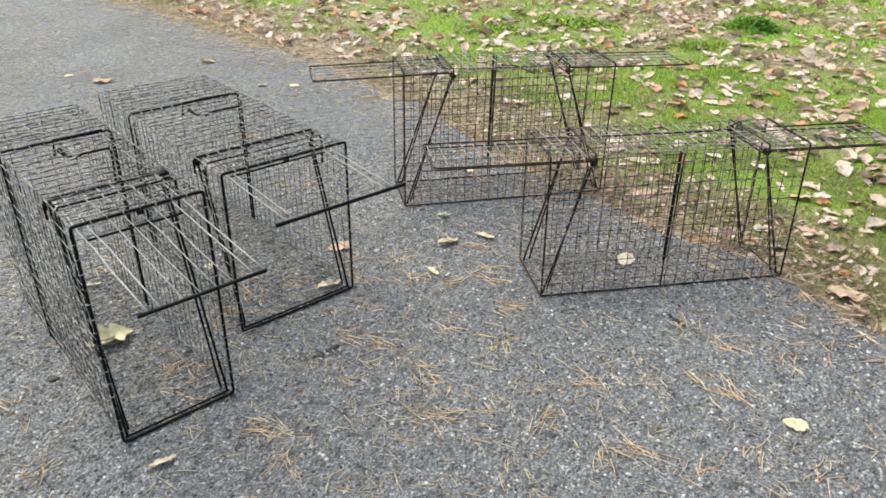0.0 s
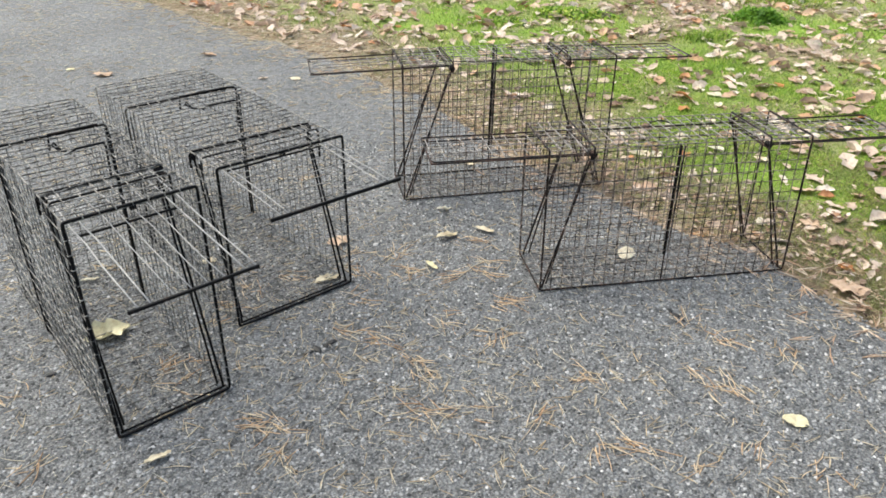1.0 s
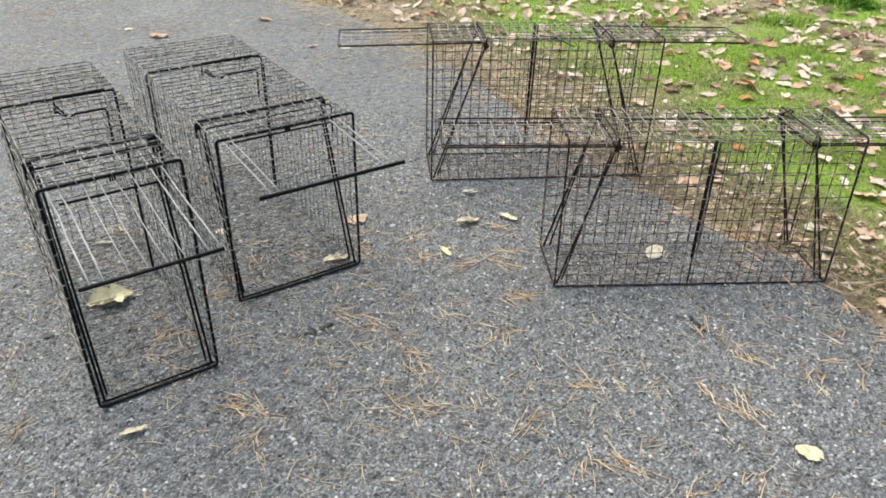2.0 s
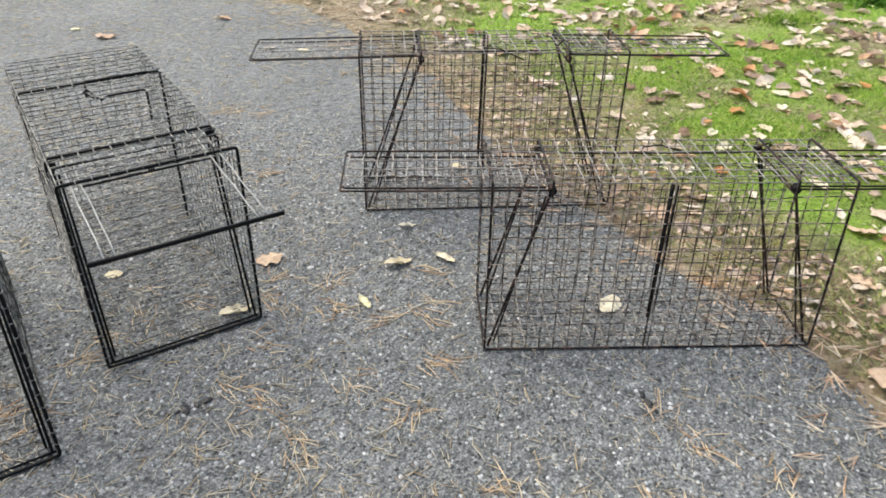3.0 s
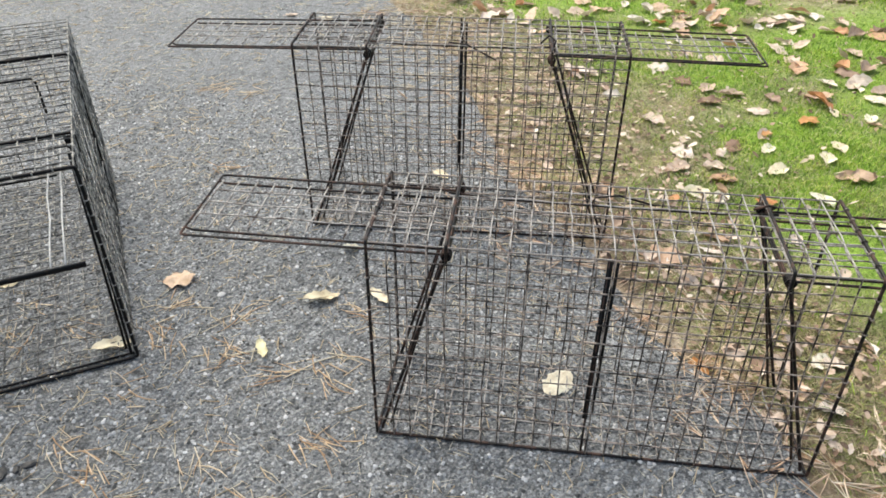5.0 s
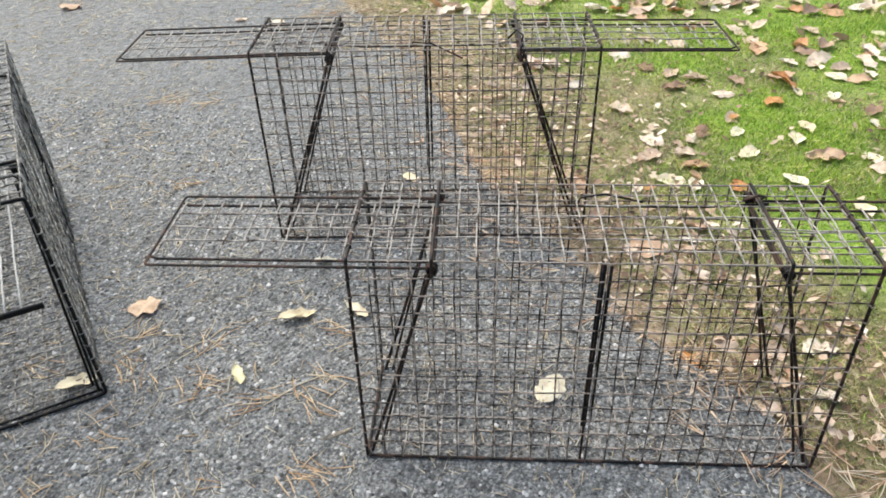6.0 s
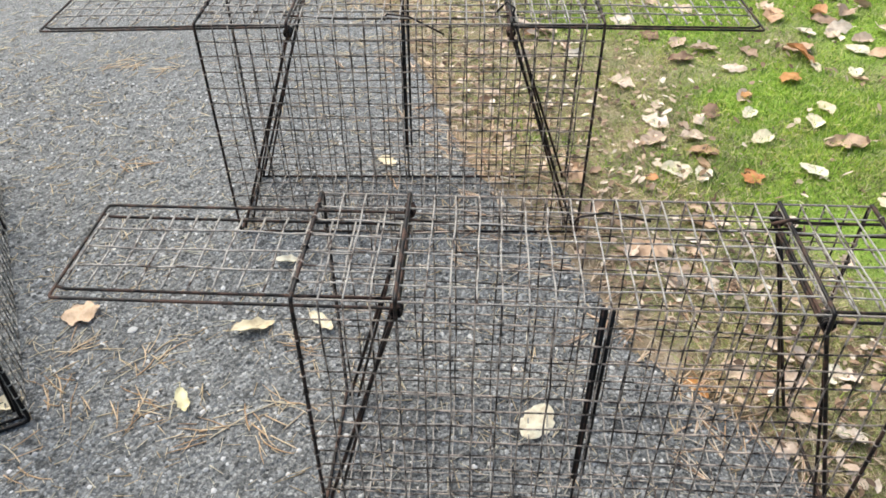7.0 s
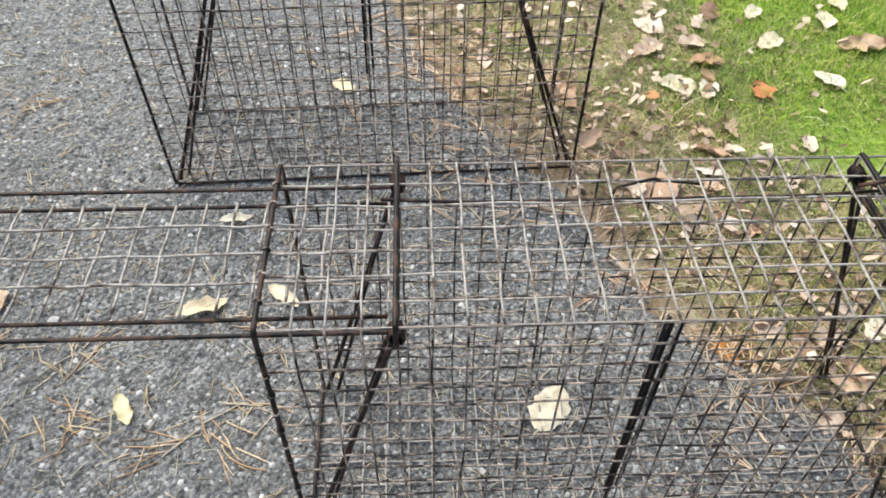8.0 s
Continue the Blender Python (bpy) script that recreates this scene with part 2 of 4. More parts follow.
# ---- plan of the ground ----
EDGE = [(-30, 24), (-9, 11.4), (-5, 8.4), (-3.24, 7.11), (-2.43, 6.45), (-1.73, 5.78), (-1.05, 5.3), (-0.58, 4.74), (-0.2, 4.35),
        (0.08, 3.88), (0.36, 3.42), (0.72, 3.1), (0.95, 2.8), (1.17, 2.62), (1.38, 2.36), (1.55, 2.06), (1.85, 1.5), (2.3, 0.6), (3.2, -1.5), (6, -9)]
EDGE = np.array(EDGE, float)


def side_of(x, y):
    """Metres from the edge of the asphalt, plus on the lawn, minus on the asphalt."""
    p = np.stack([np.asarray(x, float).ravel(), np.asarray(y, float).ravel()], 1)
    best = np.full(len(p), 1e9)
    sign = np.ones(len(p))
    for a, b in zip(EDGE[:-1], EDGE[1:]):
        d = b - a
        s = np.clip(((p - a) @ d) / (d @ d), 0, 1)
        q = a + s[:, None] * d
        r = np.hypot(*(p - q).T)
        cr = d[0] * (p[:, 1] - a[1]) - d[1] * (p[:, 0] - a[0])
        near = r < best
        best = np.where(near, r, best)
        sign = np.where(near, np.sign(cr), sign)
    return (best * sign).reshape(np.shape(x))


def bumps(x, y, scale, seed):
    """Smooth noise from a few crossed waves, about -1 to 1."""
    g = np.random.default_rng(seed)
    out = 0.0
    for k in range(7):
        a, f, ph = g.uniform(0, 6.28), scale * g.uniform(0.6, 1.9), g.uniform(0, 6.28)
        out = out + np.sin((x * math.cos(a) + y * math.sin(a)) * f + ph + 1.3 * np.sin((y * math.cos(a) - x * math.sin(a)) * f * 0.6 + ph * 2))
    return out / 3.2


BARE_SPOTS = ((1.40, 6.98, 0.34), (1.97, 7.10, 0.42), (2.35, 5.77, 0.34), (2.75, 5.6, 0.3), (1.39, 5.93, 0.34), (1.72, 6.40, 0.28), (2.31, 7.66, 0.6), (0.6, 5.75, 0.22), (3.3, 7.3, 0.5), (1.95, 4.6, 0.16), (-0.9, 6.7, 0.3), (0.2, 7.6, 0.4))
MOSS_SPOTS = ((1.15, 4.94, 0.34), (0.95, 4.54, 0.28), (2.10, 4.69, 0.38), (1.43, 5.29, 0.34), (1.45, 4.1, 0.35), (1.75, 3.6, 0.3), (1.8, 5.2, 0.3), (-0.1, 6.3, 0.3))


def spots_of(x, y, spots):
    return np.clip(sum(np.exp(-((x - a) ** 2 + (y - b) ** 2 * 1.6) / (r * r)) for a, b, r in spots), 0, 1)


def greenness(x, y):
    """How green the ground is: bare litter along the asphalt and in worn spots, moss and grass elsewhere."""
    d = side_of(x, y)
    g = np.clip((d - 0.33 - 0.25 * np.clip((-x - 0.1) / 0.9, 0, 1) + 0.17 * bumps(x, y, 5, 3)) / 0.42, 0, 1)
    g = g * np.clip(0.78 + 0.34 * bumps(x, y, 3.1, 5) + 0.30 * bumps(x, y, 9, 6), 0.1, 1)
    g = np.maximum(g * (1 - 0.85 * spots_of(x, y, BARE_SPOTS)), 0.97 * spots_of(x, y, MOSS_SPOTS) * np.clip((d - 0.3) * 4, 0, 1))
    return np.clip(g, 0, 1)


def lawn_height(x, y):
    d = side_of(x, y)
    rise = np.clip((d + 0.03) / 0.12, 0, 1)
    return -0.035 + rise * (0.034 + 0.010 * bumps(x, y, 6, 11) + 0.012 * np.clip(d, 0, 1.5))


# the ground: one sheet, finely divided near, out to the horizon
def axis(lo, hi, step, reach):
    inner = list(np.arange(lo, hi + 1e-6, step))
    return np.array([lo - s for s in reversed(reach)] + inner + [hi + s for s in reach])


REACH = [1, 3, 8, 20, 60, 200, 700, 2500]
gx, gy = axis(-5, 6, 0.055, REACH), axis(-1, 9.5, 0.055, REACH)
GX, GY = np.meshgrid(gx, gy)
GZ = lawn_height(GX, GY)
nx, ny = len(gx), len(gy)
idx = np.arange(nx * ny).reshape(ny, nx)
quads = np.stack([idx[:-1, :-1], idx[:-1, 1:], idx[1:, 1:], idx[1:, :-1]], -1).reshape(-1, 4)
me = raw_mesh("ground", np.stack([GX.ravel(), GY.ravel(), GZ.ravel()], 1), quads, SOIL, 4)
at = me.attributes.new("moss", "FLOAT", "POINT")
at.data.foreach_set("value", greenness(GX, GY).ravel().astype(np.float32))
me.polygons.foreach_set("use_smooth", [True] * len(me.polygons))
tagged(new("ground", me), "mossy lawn soil with brown leaf litter beside the driveway", "ground", kind="structure")


# the driveway: a slab with a crumbled edge
def driveway():
    pts = []
    for a, b in zip(EDGE[:-1], EDGE[1:]):
        n = max(1, int(np.hypot(*(b - a)) / 0.025)) if np.hypot(*(b - a)) < 3 else 40
        for i in range(n):
            pts.append(a + (b - a) * i / n)
    pts = np.array(pts + [EDGE[-1]])
    nrm = np.array([0.7, 0.7])
    w = 0.035 * bumps(pts[:, 0], pts[:, 1], 9, 21) + 0.012 * bumps(pts[:, 0], pts[:, 1], 60, 22)
    pts = pts + w[:, None] * nrm
    outline = [tuple(p) for p in pts] + [(-40, -9), (-40, 24)]
    k = len(outline)
    bm = bmesh.new()
    top = [bm.verts.new((x, y, 0.0)) for x, y in outline]
    low = [bm.verts.new((x + 0.01, y + 0.01, -0.06)) for x, y in outline]
    bm.faces.new(top)
    for i in range(k):
        j = (i + 1) % k
        bm.faces.new((top[i], low[i], low[j], top[j]))
    bmesh.ops.recalc_face_normals(bm, faces=bm.faces)
    bmesh.ops.triangulate(bm, faces=[f for f in bm.faces if len(f.verts) > 4])
    me = bpy.data.meshes.new("driveway")
    bm.to_mesh(me)
    bm.free()
    me.materials.append(ASPHALT)
    tagged(new("road", me), "weathered grey asphalt driveway strewn with pine needles", "driveway", kind="structure")


driveway()


# ---- cages ----
CELL = 0.0381


def wavy(a, b, amp, n=7):
    a, b = Vector(a), Vector(b)
    d = (b - a).normalized()
    u = d.orthogonal().normalized()
    w = d.cross(u)
    out = []
    for i in range(n):
        s = i / (n - 1)
        k = amp if 0 < i < n - 1 else amp * 0.4
        out.append(a.lerp(b, s) + u * random.gauss(0, k) + w * random.gauss(0, k))
    return out


def panel(name, o, u, v, lu, lv, cell, material, parent, r=0.0014, amp=0.0013, label=""):
    """Welded wire mesh from o along u (lu long) and v (lv long): a rim and its wires."""
    o, u, v = Vector(o), Vector(u).normalized(), Vector(v).normalized()
    rim = part(name, Build().loop([o, o + u * lu, o + u * lu + v * lv, o + v * lv], r * 1.15, 0.004, 5), material, parent, label)
    nrm = u.cross(v) * (r * 0.9)
    nu, nv = max(1, round(lu / cell)), max(1, round(lv / cell))
    for i in range(1, nu):
        p = o + u * (lu * i / nu + random.gauss(0, 0.0012)) + nrm
        part("wire", Build().tube(wavy(p, p + v * lv, amp), r, 5), material, rim)
    for j in range(1, nv):
        p = o + v * (lv * j / nv + random.gauss(0, 0.0012)) - nrm
        part("wire", Build().tube(wavy(p, p + u * lu, amp, 14), r, 5), material, rim)
    return rim


def coil(b, c, ax, r=0.007, turns=4, length=0.022):
    """A small wire coil round a hinge."""
    c, ax = Vector(c), Vector(ax).normalized()
    u = ax.orthogonal().normalized()
    w = ax.cross(u)
    n = turns * 8
    b.tube([c + ax * (length * (i / n - 0.5)) + (u * math.cos(i * math.pi / 4) + w * math.sin(i * math.pi / 4)) * r for i in range(n + 1)], 0.0022, 5)


def tie(parent, c, ax, r, material):
    """The end of a mesh wire, bent once round a frame rod."""
    c, ax = Vector(c), Vector(ax).normalized()
    c = c + ax * random.gauss(0, 0.0012)
    u = ax.orthogonal().normalized()
    w = ax.cross(u)
    a0 = random.uniform(0, 6.28)
    pts = [c + ax * (0.0016 * (i / 5 - 1)) + (u * math.cos(a0 + i * 0.63) + w * math.sin(a0 + i * 0.63)) * (r + 0.0011) for i in range(11)]
    part("wire_end", Build().tube(pts, 0.0016, 4), material, parent)


def door(root, x0, z0, out, length, droop, W, rod, wire, style):
    """A raised door that lies level from its hinge at x0, outwards along out (+1 or -1)."""
    ins = 0.014
    y0, y1 = ins, W - ins

    def at(s, y, dz=0.0):
        return Vector((x0 + out * length * s, y, z0 - droop * s + dz))

    frame_rod = Build()
    if style == "double":
        frame_rod.loop([at(0, y0), at(1, y0), at(1, y1), at(0, y1)], 0.0027, 0.010)
        d = part("door", frame_rod, rod, root)
        for y in (y0 + 0.026, y1 - 0.026):
            part("inner_rail", Build().tube([at(0.02, y, -0.005), at(0.5, y, -0.0055), at(0.975, y, -0.005), at(0.995, y, 0.0)], 0.0026, 6), rod, d)
        mesh_o, mesh_u = at(0.02, y0 + 0.026, 0.002), Vector((out * length, 0, -droop)).normalized()
        nu, nv, lu, lv = round(length * 0.96 / CELL), 4, length * 0.96, W - 2 * ins - 0.052
        # door wires take the pale colour with the sky's sheen painted in
        for i in range(nu + 1):
            p = mesh_o + mesh_u * (lu * i / nu)
            part("wire", Build().tube(wavy(p, p + Vector((0, lv, 0)), 0.001), 0.0019, 5), SKYLIT_WIRE, d)
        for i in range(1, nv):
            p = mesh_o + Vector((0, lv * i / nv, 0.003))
            part("wire", Build().tube(wavy(p, p + mesh_u * lu, 0.001, 12), 0.0018, 5), SKYLIT_WIRE, d)
    else:
        frame_rod.strip(at(1, -0.004 if style == "bar" else 0.030), at(1, W + 0.004), (0, 0, 1), 0.009 if style == "bar" else 0.006, 0.006)
        d = part("door", frame_rod, rod, root)
        part("hinge_rod", Build().tube([at(0, y0), at(0, y1)], 0.0020, 6), wire, d)
        ys = [0.03, 0.055, W - 0.055, W - 0.03] if style == "bar" else [0.034 + (W - 0.052) * k / 7 for k in (0, 0.7, 2, 3, 4, 5, 6.3, 7)]
        for n, y in enumerate(ys):
            outer = n < 2 or n > len(ys) - 3
            part("wire", Build().tube(wavy(at(0, y), at(1, y), 0.0012), 0.0020 if outer else 0.0013, 5), PALE_WIRE, d, "bare grey wire")
        nx = int(length / (0.036 if style == "bar" else 0.05))
        for k in range(1, nx if style == "bar" else int(nx * 0.55)):
            part("wire", Build().tube(wavy(at(k / nx, ys[0], -0.004), at(k / nx, ys[-1], -0.004), 0.001), 0.0014, 5), wire, d)
    return d


def cage(m, label, L, W, H, inset, door_len, double, rod, wire, style, bar_far=False, back=0.3, droop=0.01, cell=CELL, shear=0.0):
    root = tagged(new("cage_trap"), label, "cage trap", group="wire cage traps")
    z0 = 0.006
    R = 0.0034 if double else 0.0042
    for name, o, u, v, lu, lv in (
            ("side_panel", (0, 0, z0), (1, 0, 0), (0, 0, 1), L, H - z0), ("side_panel", (0, W, z0), (1, 0, 0), (0, 0, 1), L, H - z0),
            ("top_panel", (0, 0, H), (1, 0, 0), (0, 1, 0), L, W), ("floor_panel", (0, 0, z0), (1, 0, 0), (0, 1, 0), L, W)):
        # rusty cages: top and floor get the painted sky-lit tone, sides the darker wire
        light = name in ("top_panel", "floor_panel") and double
        panel(name, o, u, v, lu, lv, cell, SKYLIT_WIRE if light else wire, root, 0.0016 if double else 0.0017 if name in ("top_panel", "floor_panel") else 0.0014)
    if not double:
        part("sill_rod", Build().tube([(0.018, 0.0, z0), (0.018, W * 0.5, z0 - 0.001), (0.018, W, z0)], 0.0032, 6), rod, root)
        panel("back_panel", (L, 0, z0), (0, 1, 0), (0, 0, 1), W, H - z0, cell, wire, root)
    ends = ((0.0, 1), (L, -1)) if double else ((0.0, 1),)
    for x, s in ends:
        fr = part("end_frame", Build().loop([(x, -R, z0), (x, W + R, z0), (x, W + R, H + R), (x, -R, H + R)], R), rod, root)
        rows, cols = round((H - z0) / cell), round(W / cell)
        for y in (-R, W + R):
            for k in range(1, rows):
                tie(fr, (x, y, z0 + (H - z0) * k / rows), (0, 0, 1), R, wire)
        for k in range(1, cols):
            tie(fr, (x, W * k / cols, H + R), (0, 1, 0), R, wire)
        h = x + s * inset
        if double:
            part("hinge_hoop", Build().loop([(h, -0.002, H - 0.035), (h, W + 0.002, H - 0.035), (h, W + 0.002, H + 0.005), (h, -0.002, H + 0.005)], R, 0.008), rod, root)
        else:
            up = H - R - 0.0015
            for x1, gap, drop in ((h, -0.002, 0.05), (h - s * 0.065, 0.006, 0.10)):
                hoop = [(x1, gap, up - drop), (x1, gap, up - 0.01), (x1, gap + 0.008, up), (x1, W - gap - 0.008, up), (x1, W - gap, up - 0.01), (x1, W - gap, up - drop)]
                part("hinge_hoop", Build().tube(hoop, R * (0.9 if gap < 0 else 0.75), 7), rod, root)
        for y in (0.010, W - 0.010):
            lock = Build().tube([(h, y, H - 0.02), (h - s * 0.004, y, H - 0.035), (x + s * 0.014, y, z0 + 0.02), (x + s * 0.010, y, z0 + 0.004)], 0.0037 if double else 0.0039, 6)
            part("lock_bar", lock, rod, root)
            q = y + (0.010 if y < W / 2 else -0.010)
            part("lock_bar", Build().tube([(h - s * 0.012, q, H - 0.045), (x + s * 0.028, q, z0 + 0.012)], 0.0029 if double else 0.0034, 6), rod, root)
            c = Build()
            coil(c, (h, y, H - 0.022), (0, 1, 0), 0.009, 5, 0.02)
            part("hinge_coil", c, rod, root)
        door(root, h, H - (0.026 if shear else 0.012), -s, door_len, droop, W, rod, wire, style)
    for y in ((0.0, W) if bar_far or not double else (0.0,)):
        part("bottom_rod", Build().tube([(0.004, y, z0 - 0.001), (L - 0.004, y, z0 - 0.001)], 0.0034 if double else 0.0018, 6), rod if double else wire, root)
    if double:
        y = W - 0.006 if bar_far else 0.006
        mid = L / 2 - 0.010
        bar = Build().strip((mid + 0.002, y, H - 0.008), (mid - 0.002, y, 0.105), (1, 0, 0), 0.010, 0.004)
        part("trigger_guard", bar, BLACK_ROD, root, "flat black strip")
        part("guard_rod", Build().tube([(mid + 0.016, y, H - 0.01), (mid + 0.011, y, 0.12)], 0.0030, 6), BLACK_ROD, root)
        part("stiffener", Build().tube([(mid, y, H), (mid, y, z0)], 0.0026, 6), rod, root)
        ry = 0.06 if bar_far else W - 0.06
        k = -1 if bar_far else 1
        rodb = Build().tube([(inset - 0.02, ry, H - 0.004), (inset + 0.1, ry, H - 0.012), (L - inset - 0.1, ry, H - 0.012), (L - inset + 0.02, ry, H - 0.004)], 0.0024, 6)
        part("trigger_rod", rodb, rod, root)
        arm = Build().tube([(L / 2 - 0.036, ry + k * 0.004, H - 0.014), (L / 2 - 0.030, ry + k * 0.008, H + 0.002), (L / 2 + 0.02, ry + k * 0.022, H + 0.002), (L / 2 + 0.10, ry + k * 0.045, H - 0.03)], 0.0022, 6)
        part("trigger_arm", arm, rod, root)
        for x in (L - inset,):
            t = Build()
            t.tube([(x - 0.03, ry, H + 0.004), (x - 0.008, ry - k * 0.012, H + 0.022), (x + 0.010, ry, H + 0.012), (x + 0.002, ry + k * 0.02, H - 0.012), (x + 0.03, ry + k * 0.012, H - 0.02)], 0.0028, 6)
            part("latch", t, rod, root)
    else:
        b = L - back
        hoop = Build().tube([(b, 0.0, 0.01), (b, 0.0, H - 0.014), (b, 0.008, H - 0.006), (b, W - 0.008, H - 0.006), (b, W, H - 0.014), (b, W, 0.01)], 0.0042, 6)
        part("rear_hoop", hoop, rod, root)
        for y in (0.004, W - 0.004):
            part("hoop_brace", Build().tube([(b - 0.028, y, H - 0.03), (b - 0.026, y, 0.012)], 0.0034, 6), rod, root)
        part("trigger", Build().tube([(b - 0.025, W * 0.10, H + 0.005), (b - 0.025, W * 0.55, H + 0.005), (b - 0.025, W * 0.56, H - 0.04)], 0.0046, 6), rod, root)
        part("trigger_arm", Build().tube([(b - 0.185, W * 0.52, H - 0.004), (b - 0.18, W * 0.46, H + 0.004), (b - 0.18, W * 0.22, H + 0.004), (b - 0.175, W * 0.20, H - 0.01), (b - 0.165, W * 0.20, H - 0.10)], 0.0036, 6), rod, root)
        part("trigger_hook", Build().tube([(b - 0.095, W * 0.52, H - 0.02), (b - 0.10, W * 0.57, H + 0.006), (b - 0.118, W * 0.60, H + 0.006), (b - 0.13, W * 0.55, H - 0.012), (b - 0.15, W * 0.52, H - 0.008)], 0.0028, 6), rod, root)
        latch = Build()
        coil(latch, (0.004, W * 0.5, H - 0.004), (0, 1, 0), 0.008, 3, 0.016)
        part("latch", latch, rod, root)
        prop = Build()
        low = 0.035 if style == "bar" else 0.065
        prop.tube([(0.055, W * 0.10, H - low), (0.045, W * 0.5, H - low + 0.005), (0.055, W * 0.88, H - low)], 0.0034, 6)
        part("lock_rod", prop, rod, root)
    if shear:
        lean = Matrix.Identity(4)
        lean[1][2] = shear
        for ob in root.children_recursive:
            ob.data.transform(lean)
    root.matrix_world = m
    return root


cage(pose(-0.475, 1.610, 0, 0, 0, 135.2), "tall narrow black wire cage trap, door raised, dry leaf inside", 0.905, 0.305, 0.632, 0.21, 0.57, False, BLACK_ROD, BLACK_WIRE, "wires", back=0.29, droop=0.035)
cage(pose(-0.236, 2.207, 0, 0, 0, 134.8), "wide black wire cage trap on asphalt, front door raised level", 1.022, 0.42, 0.548, 0.193, 0.495, False, BLACK_ROD, BLACK_WIRE, "bar", back=0.300, droop=0.03)
cage(pose(0.433, 2.213, 0, 0, 0, 14.1), "rusty double-door wire cage trap, both doors raised, yellow leaf inside", 0.925, 0.262, 0.514, 0.152, 0.530, True, RUSTY_ROD, RUSTY_GLINT_WIRE, "double", droop=0.0, shear=0.045)
cage(pose(-0.122, 2.901, 0, 0, 0, 16.3), "rusty double-door wire cage trap at the lawn's edge, both doors raised", 0.909, 0.262, 0.590, 0.205, 0.565, True, RUSTY_ROD, RUSTY_GLINT_WIRE, "double", bar_far=True)


# ---- fallen leaves ----
def leaf_mesh(name, material, length, width, lobes, curl, seed, n=13, w=4):
    """A dried leaf: blade with a folded midrib and curled rim, and a stalk."""
    g = random.Random(seed)
    verts, faces = [], []
    ph = g.uniform(0, 6)
    side = 1 if curl > 0.5 or g.random() < 0.6 else -0.8
    fold = g.uniform(0.10, 0.30) * side
    bend = g.uniform(0.1, 0.6) * curl * side
    at = Vector((g.uniform(0, 50), g.uniform(0, 50), 0))
    for i in range(n):
        s = i / (n - 1)
        half = width / 2 * (math.sin(math.pi * (0.015 + 0.972 * s ** 0.94)) ** 0.58)
        for j in range(-w, w + 1):
            q = j / w
            lob = 1 - lobes * (0.5 + 0.5 * math.sin(s * math.pi * 5.2 + 0.6 * (1 if j > 0 else -1))) * abs(q) ** 2
            y = half * q * lob
            x = (s - 0.5) * length + lobes * 0.25 * width * abs(q) * (0.5 - s)
            z = abs(q) * fold * half + curl * (q * q * half * (0.5 + 0.5 * math.sin(3 * s + ph + (1 if j > 0 else 0)))) + bend * length * (s - 0.5) ** 2 * 0.8
            rag = 1 + (0.10 * math.sin(s * 23 + ph * 3 + (2 if j > 0 else 0)) + g.gauss(0, 0.05)) * abs(q)
            z += length * (0.10 * noise.noise(Vector((x, y, 0)) * 34 + at) + 0.05 * noise.noise(Vector((x, y, 1)) * 90 + at))
            verts.append((x + g.gauss(0, 0.0008), y * rag, z + g.gauss(0, 0.0006)))
    k = 2 * w + 1
    for i in range(n - 1):
        for j in range(k - 1):
            a = i * k + j
            faces.append((a, a + k, a + k + 1, a + 1))
    b = Build()
    b.add(verts, faces)
    b.tube([verts[w], (-0.55 * length, 0.001, verts[w][2]), (-0.68 * length, 0.004, verts[w][2] + 0.002)], 0.0009, 5)
    lo = min(v[2] for v in b.v)
    b.v = [(v[0], v[1], v[2] - lo) for v in b.v]
    return b.mesh(name, material)


OAK = [leaf_mesh("oak_leaf", LEAF_PLAIN, 0.100, 0.094, 0.30, 0.15, 1), leaf_mesh("oak_leaf", LEAF_PLAIN, 0.12, 0.066, 0.45, 0.45, 2)]
PALE_OAK = leaf_mesh("oak_leaf", LEAF_PALE, 0.125, 0.085, 0.35, 0.35, 15)
ROLLED = [leaf_mesh("rolled_leaf", LEAF_PALE, 0.088, 0.038, 0.1, 0.55, 18), leaf_mesh("rolled_leaf", LEAF_PALE, 0.082, 0.034, 0.15, 0.6, 21)]
ORANGE = leaf_mesh("orange_leaf", LEAF_ORANGE, 0.085, 0.06, 0.2, 0.5, 12)
OVAL = [leaf_mesh("oval_leaf", LEAF_TAN, 0.080, 0.050, 0.08, c, s) for c, s in ((0.3, 3), (0.7, 4), (0.15, 5))]
BROAD = [leaf_mesh("broad_leaf", LEAF_TAN, 0.088, 0.068, 0.38, c, s) for c, s in ((0.2, 8), (0.55, 9))]
PALE = [leaf_mesh("pale_leaf", LEAF_PALE, 0.070, 0.046, 0.0, c, s) for c, s in ((0.3, 6), (0.5, 7))]

HERO = leaf_mesh("oval_leaf", LEAF_PALE, 0.100, 0.066, 0.0, 0.15, 27)


def leaf(me, x, y, z, turn, size=1.0, tip=0.0, label="", group="leaves on the asphalt"):
    ob = new("fallen_leaf", me)
    ob.matrix_world = pose(x, y, z, random.uniform(-6, 6) + tip, random.uniform(-6, 6), turn) @ Matrix.Scale(size, 4)
    return tagged(ob, label, "leaf", group)


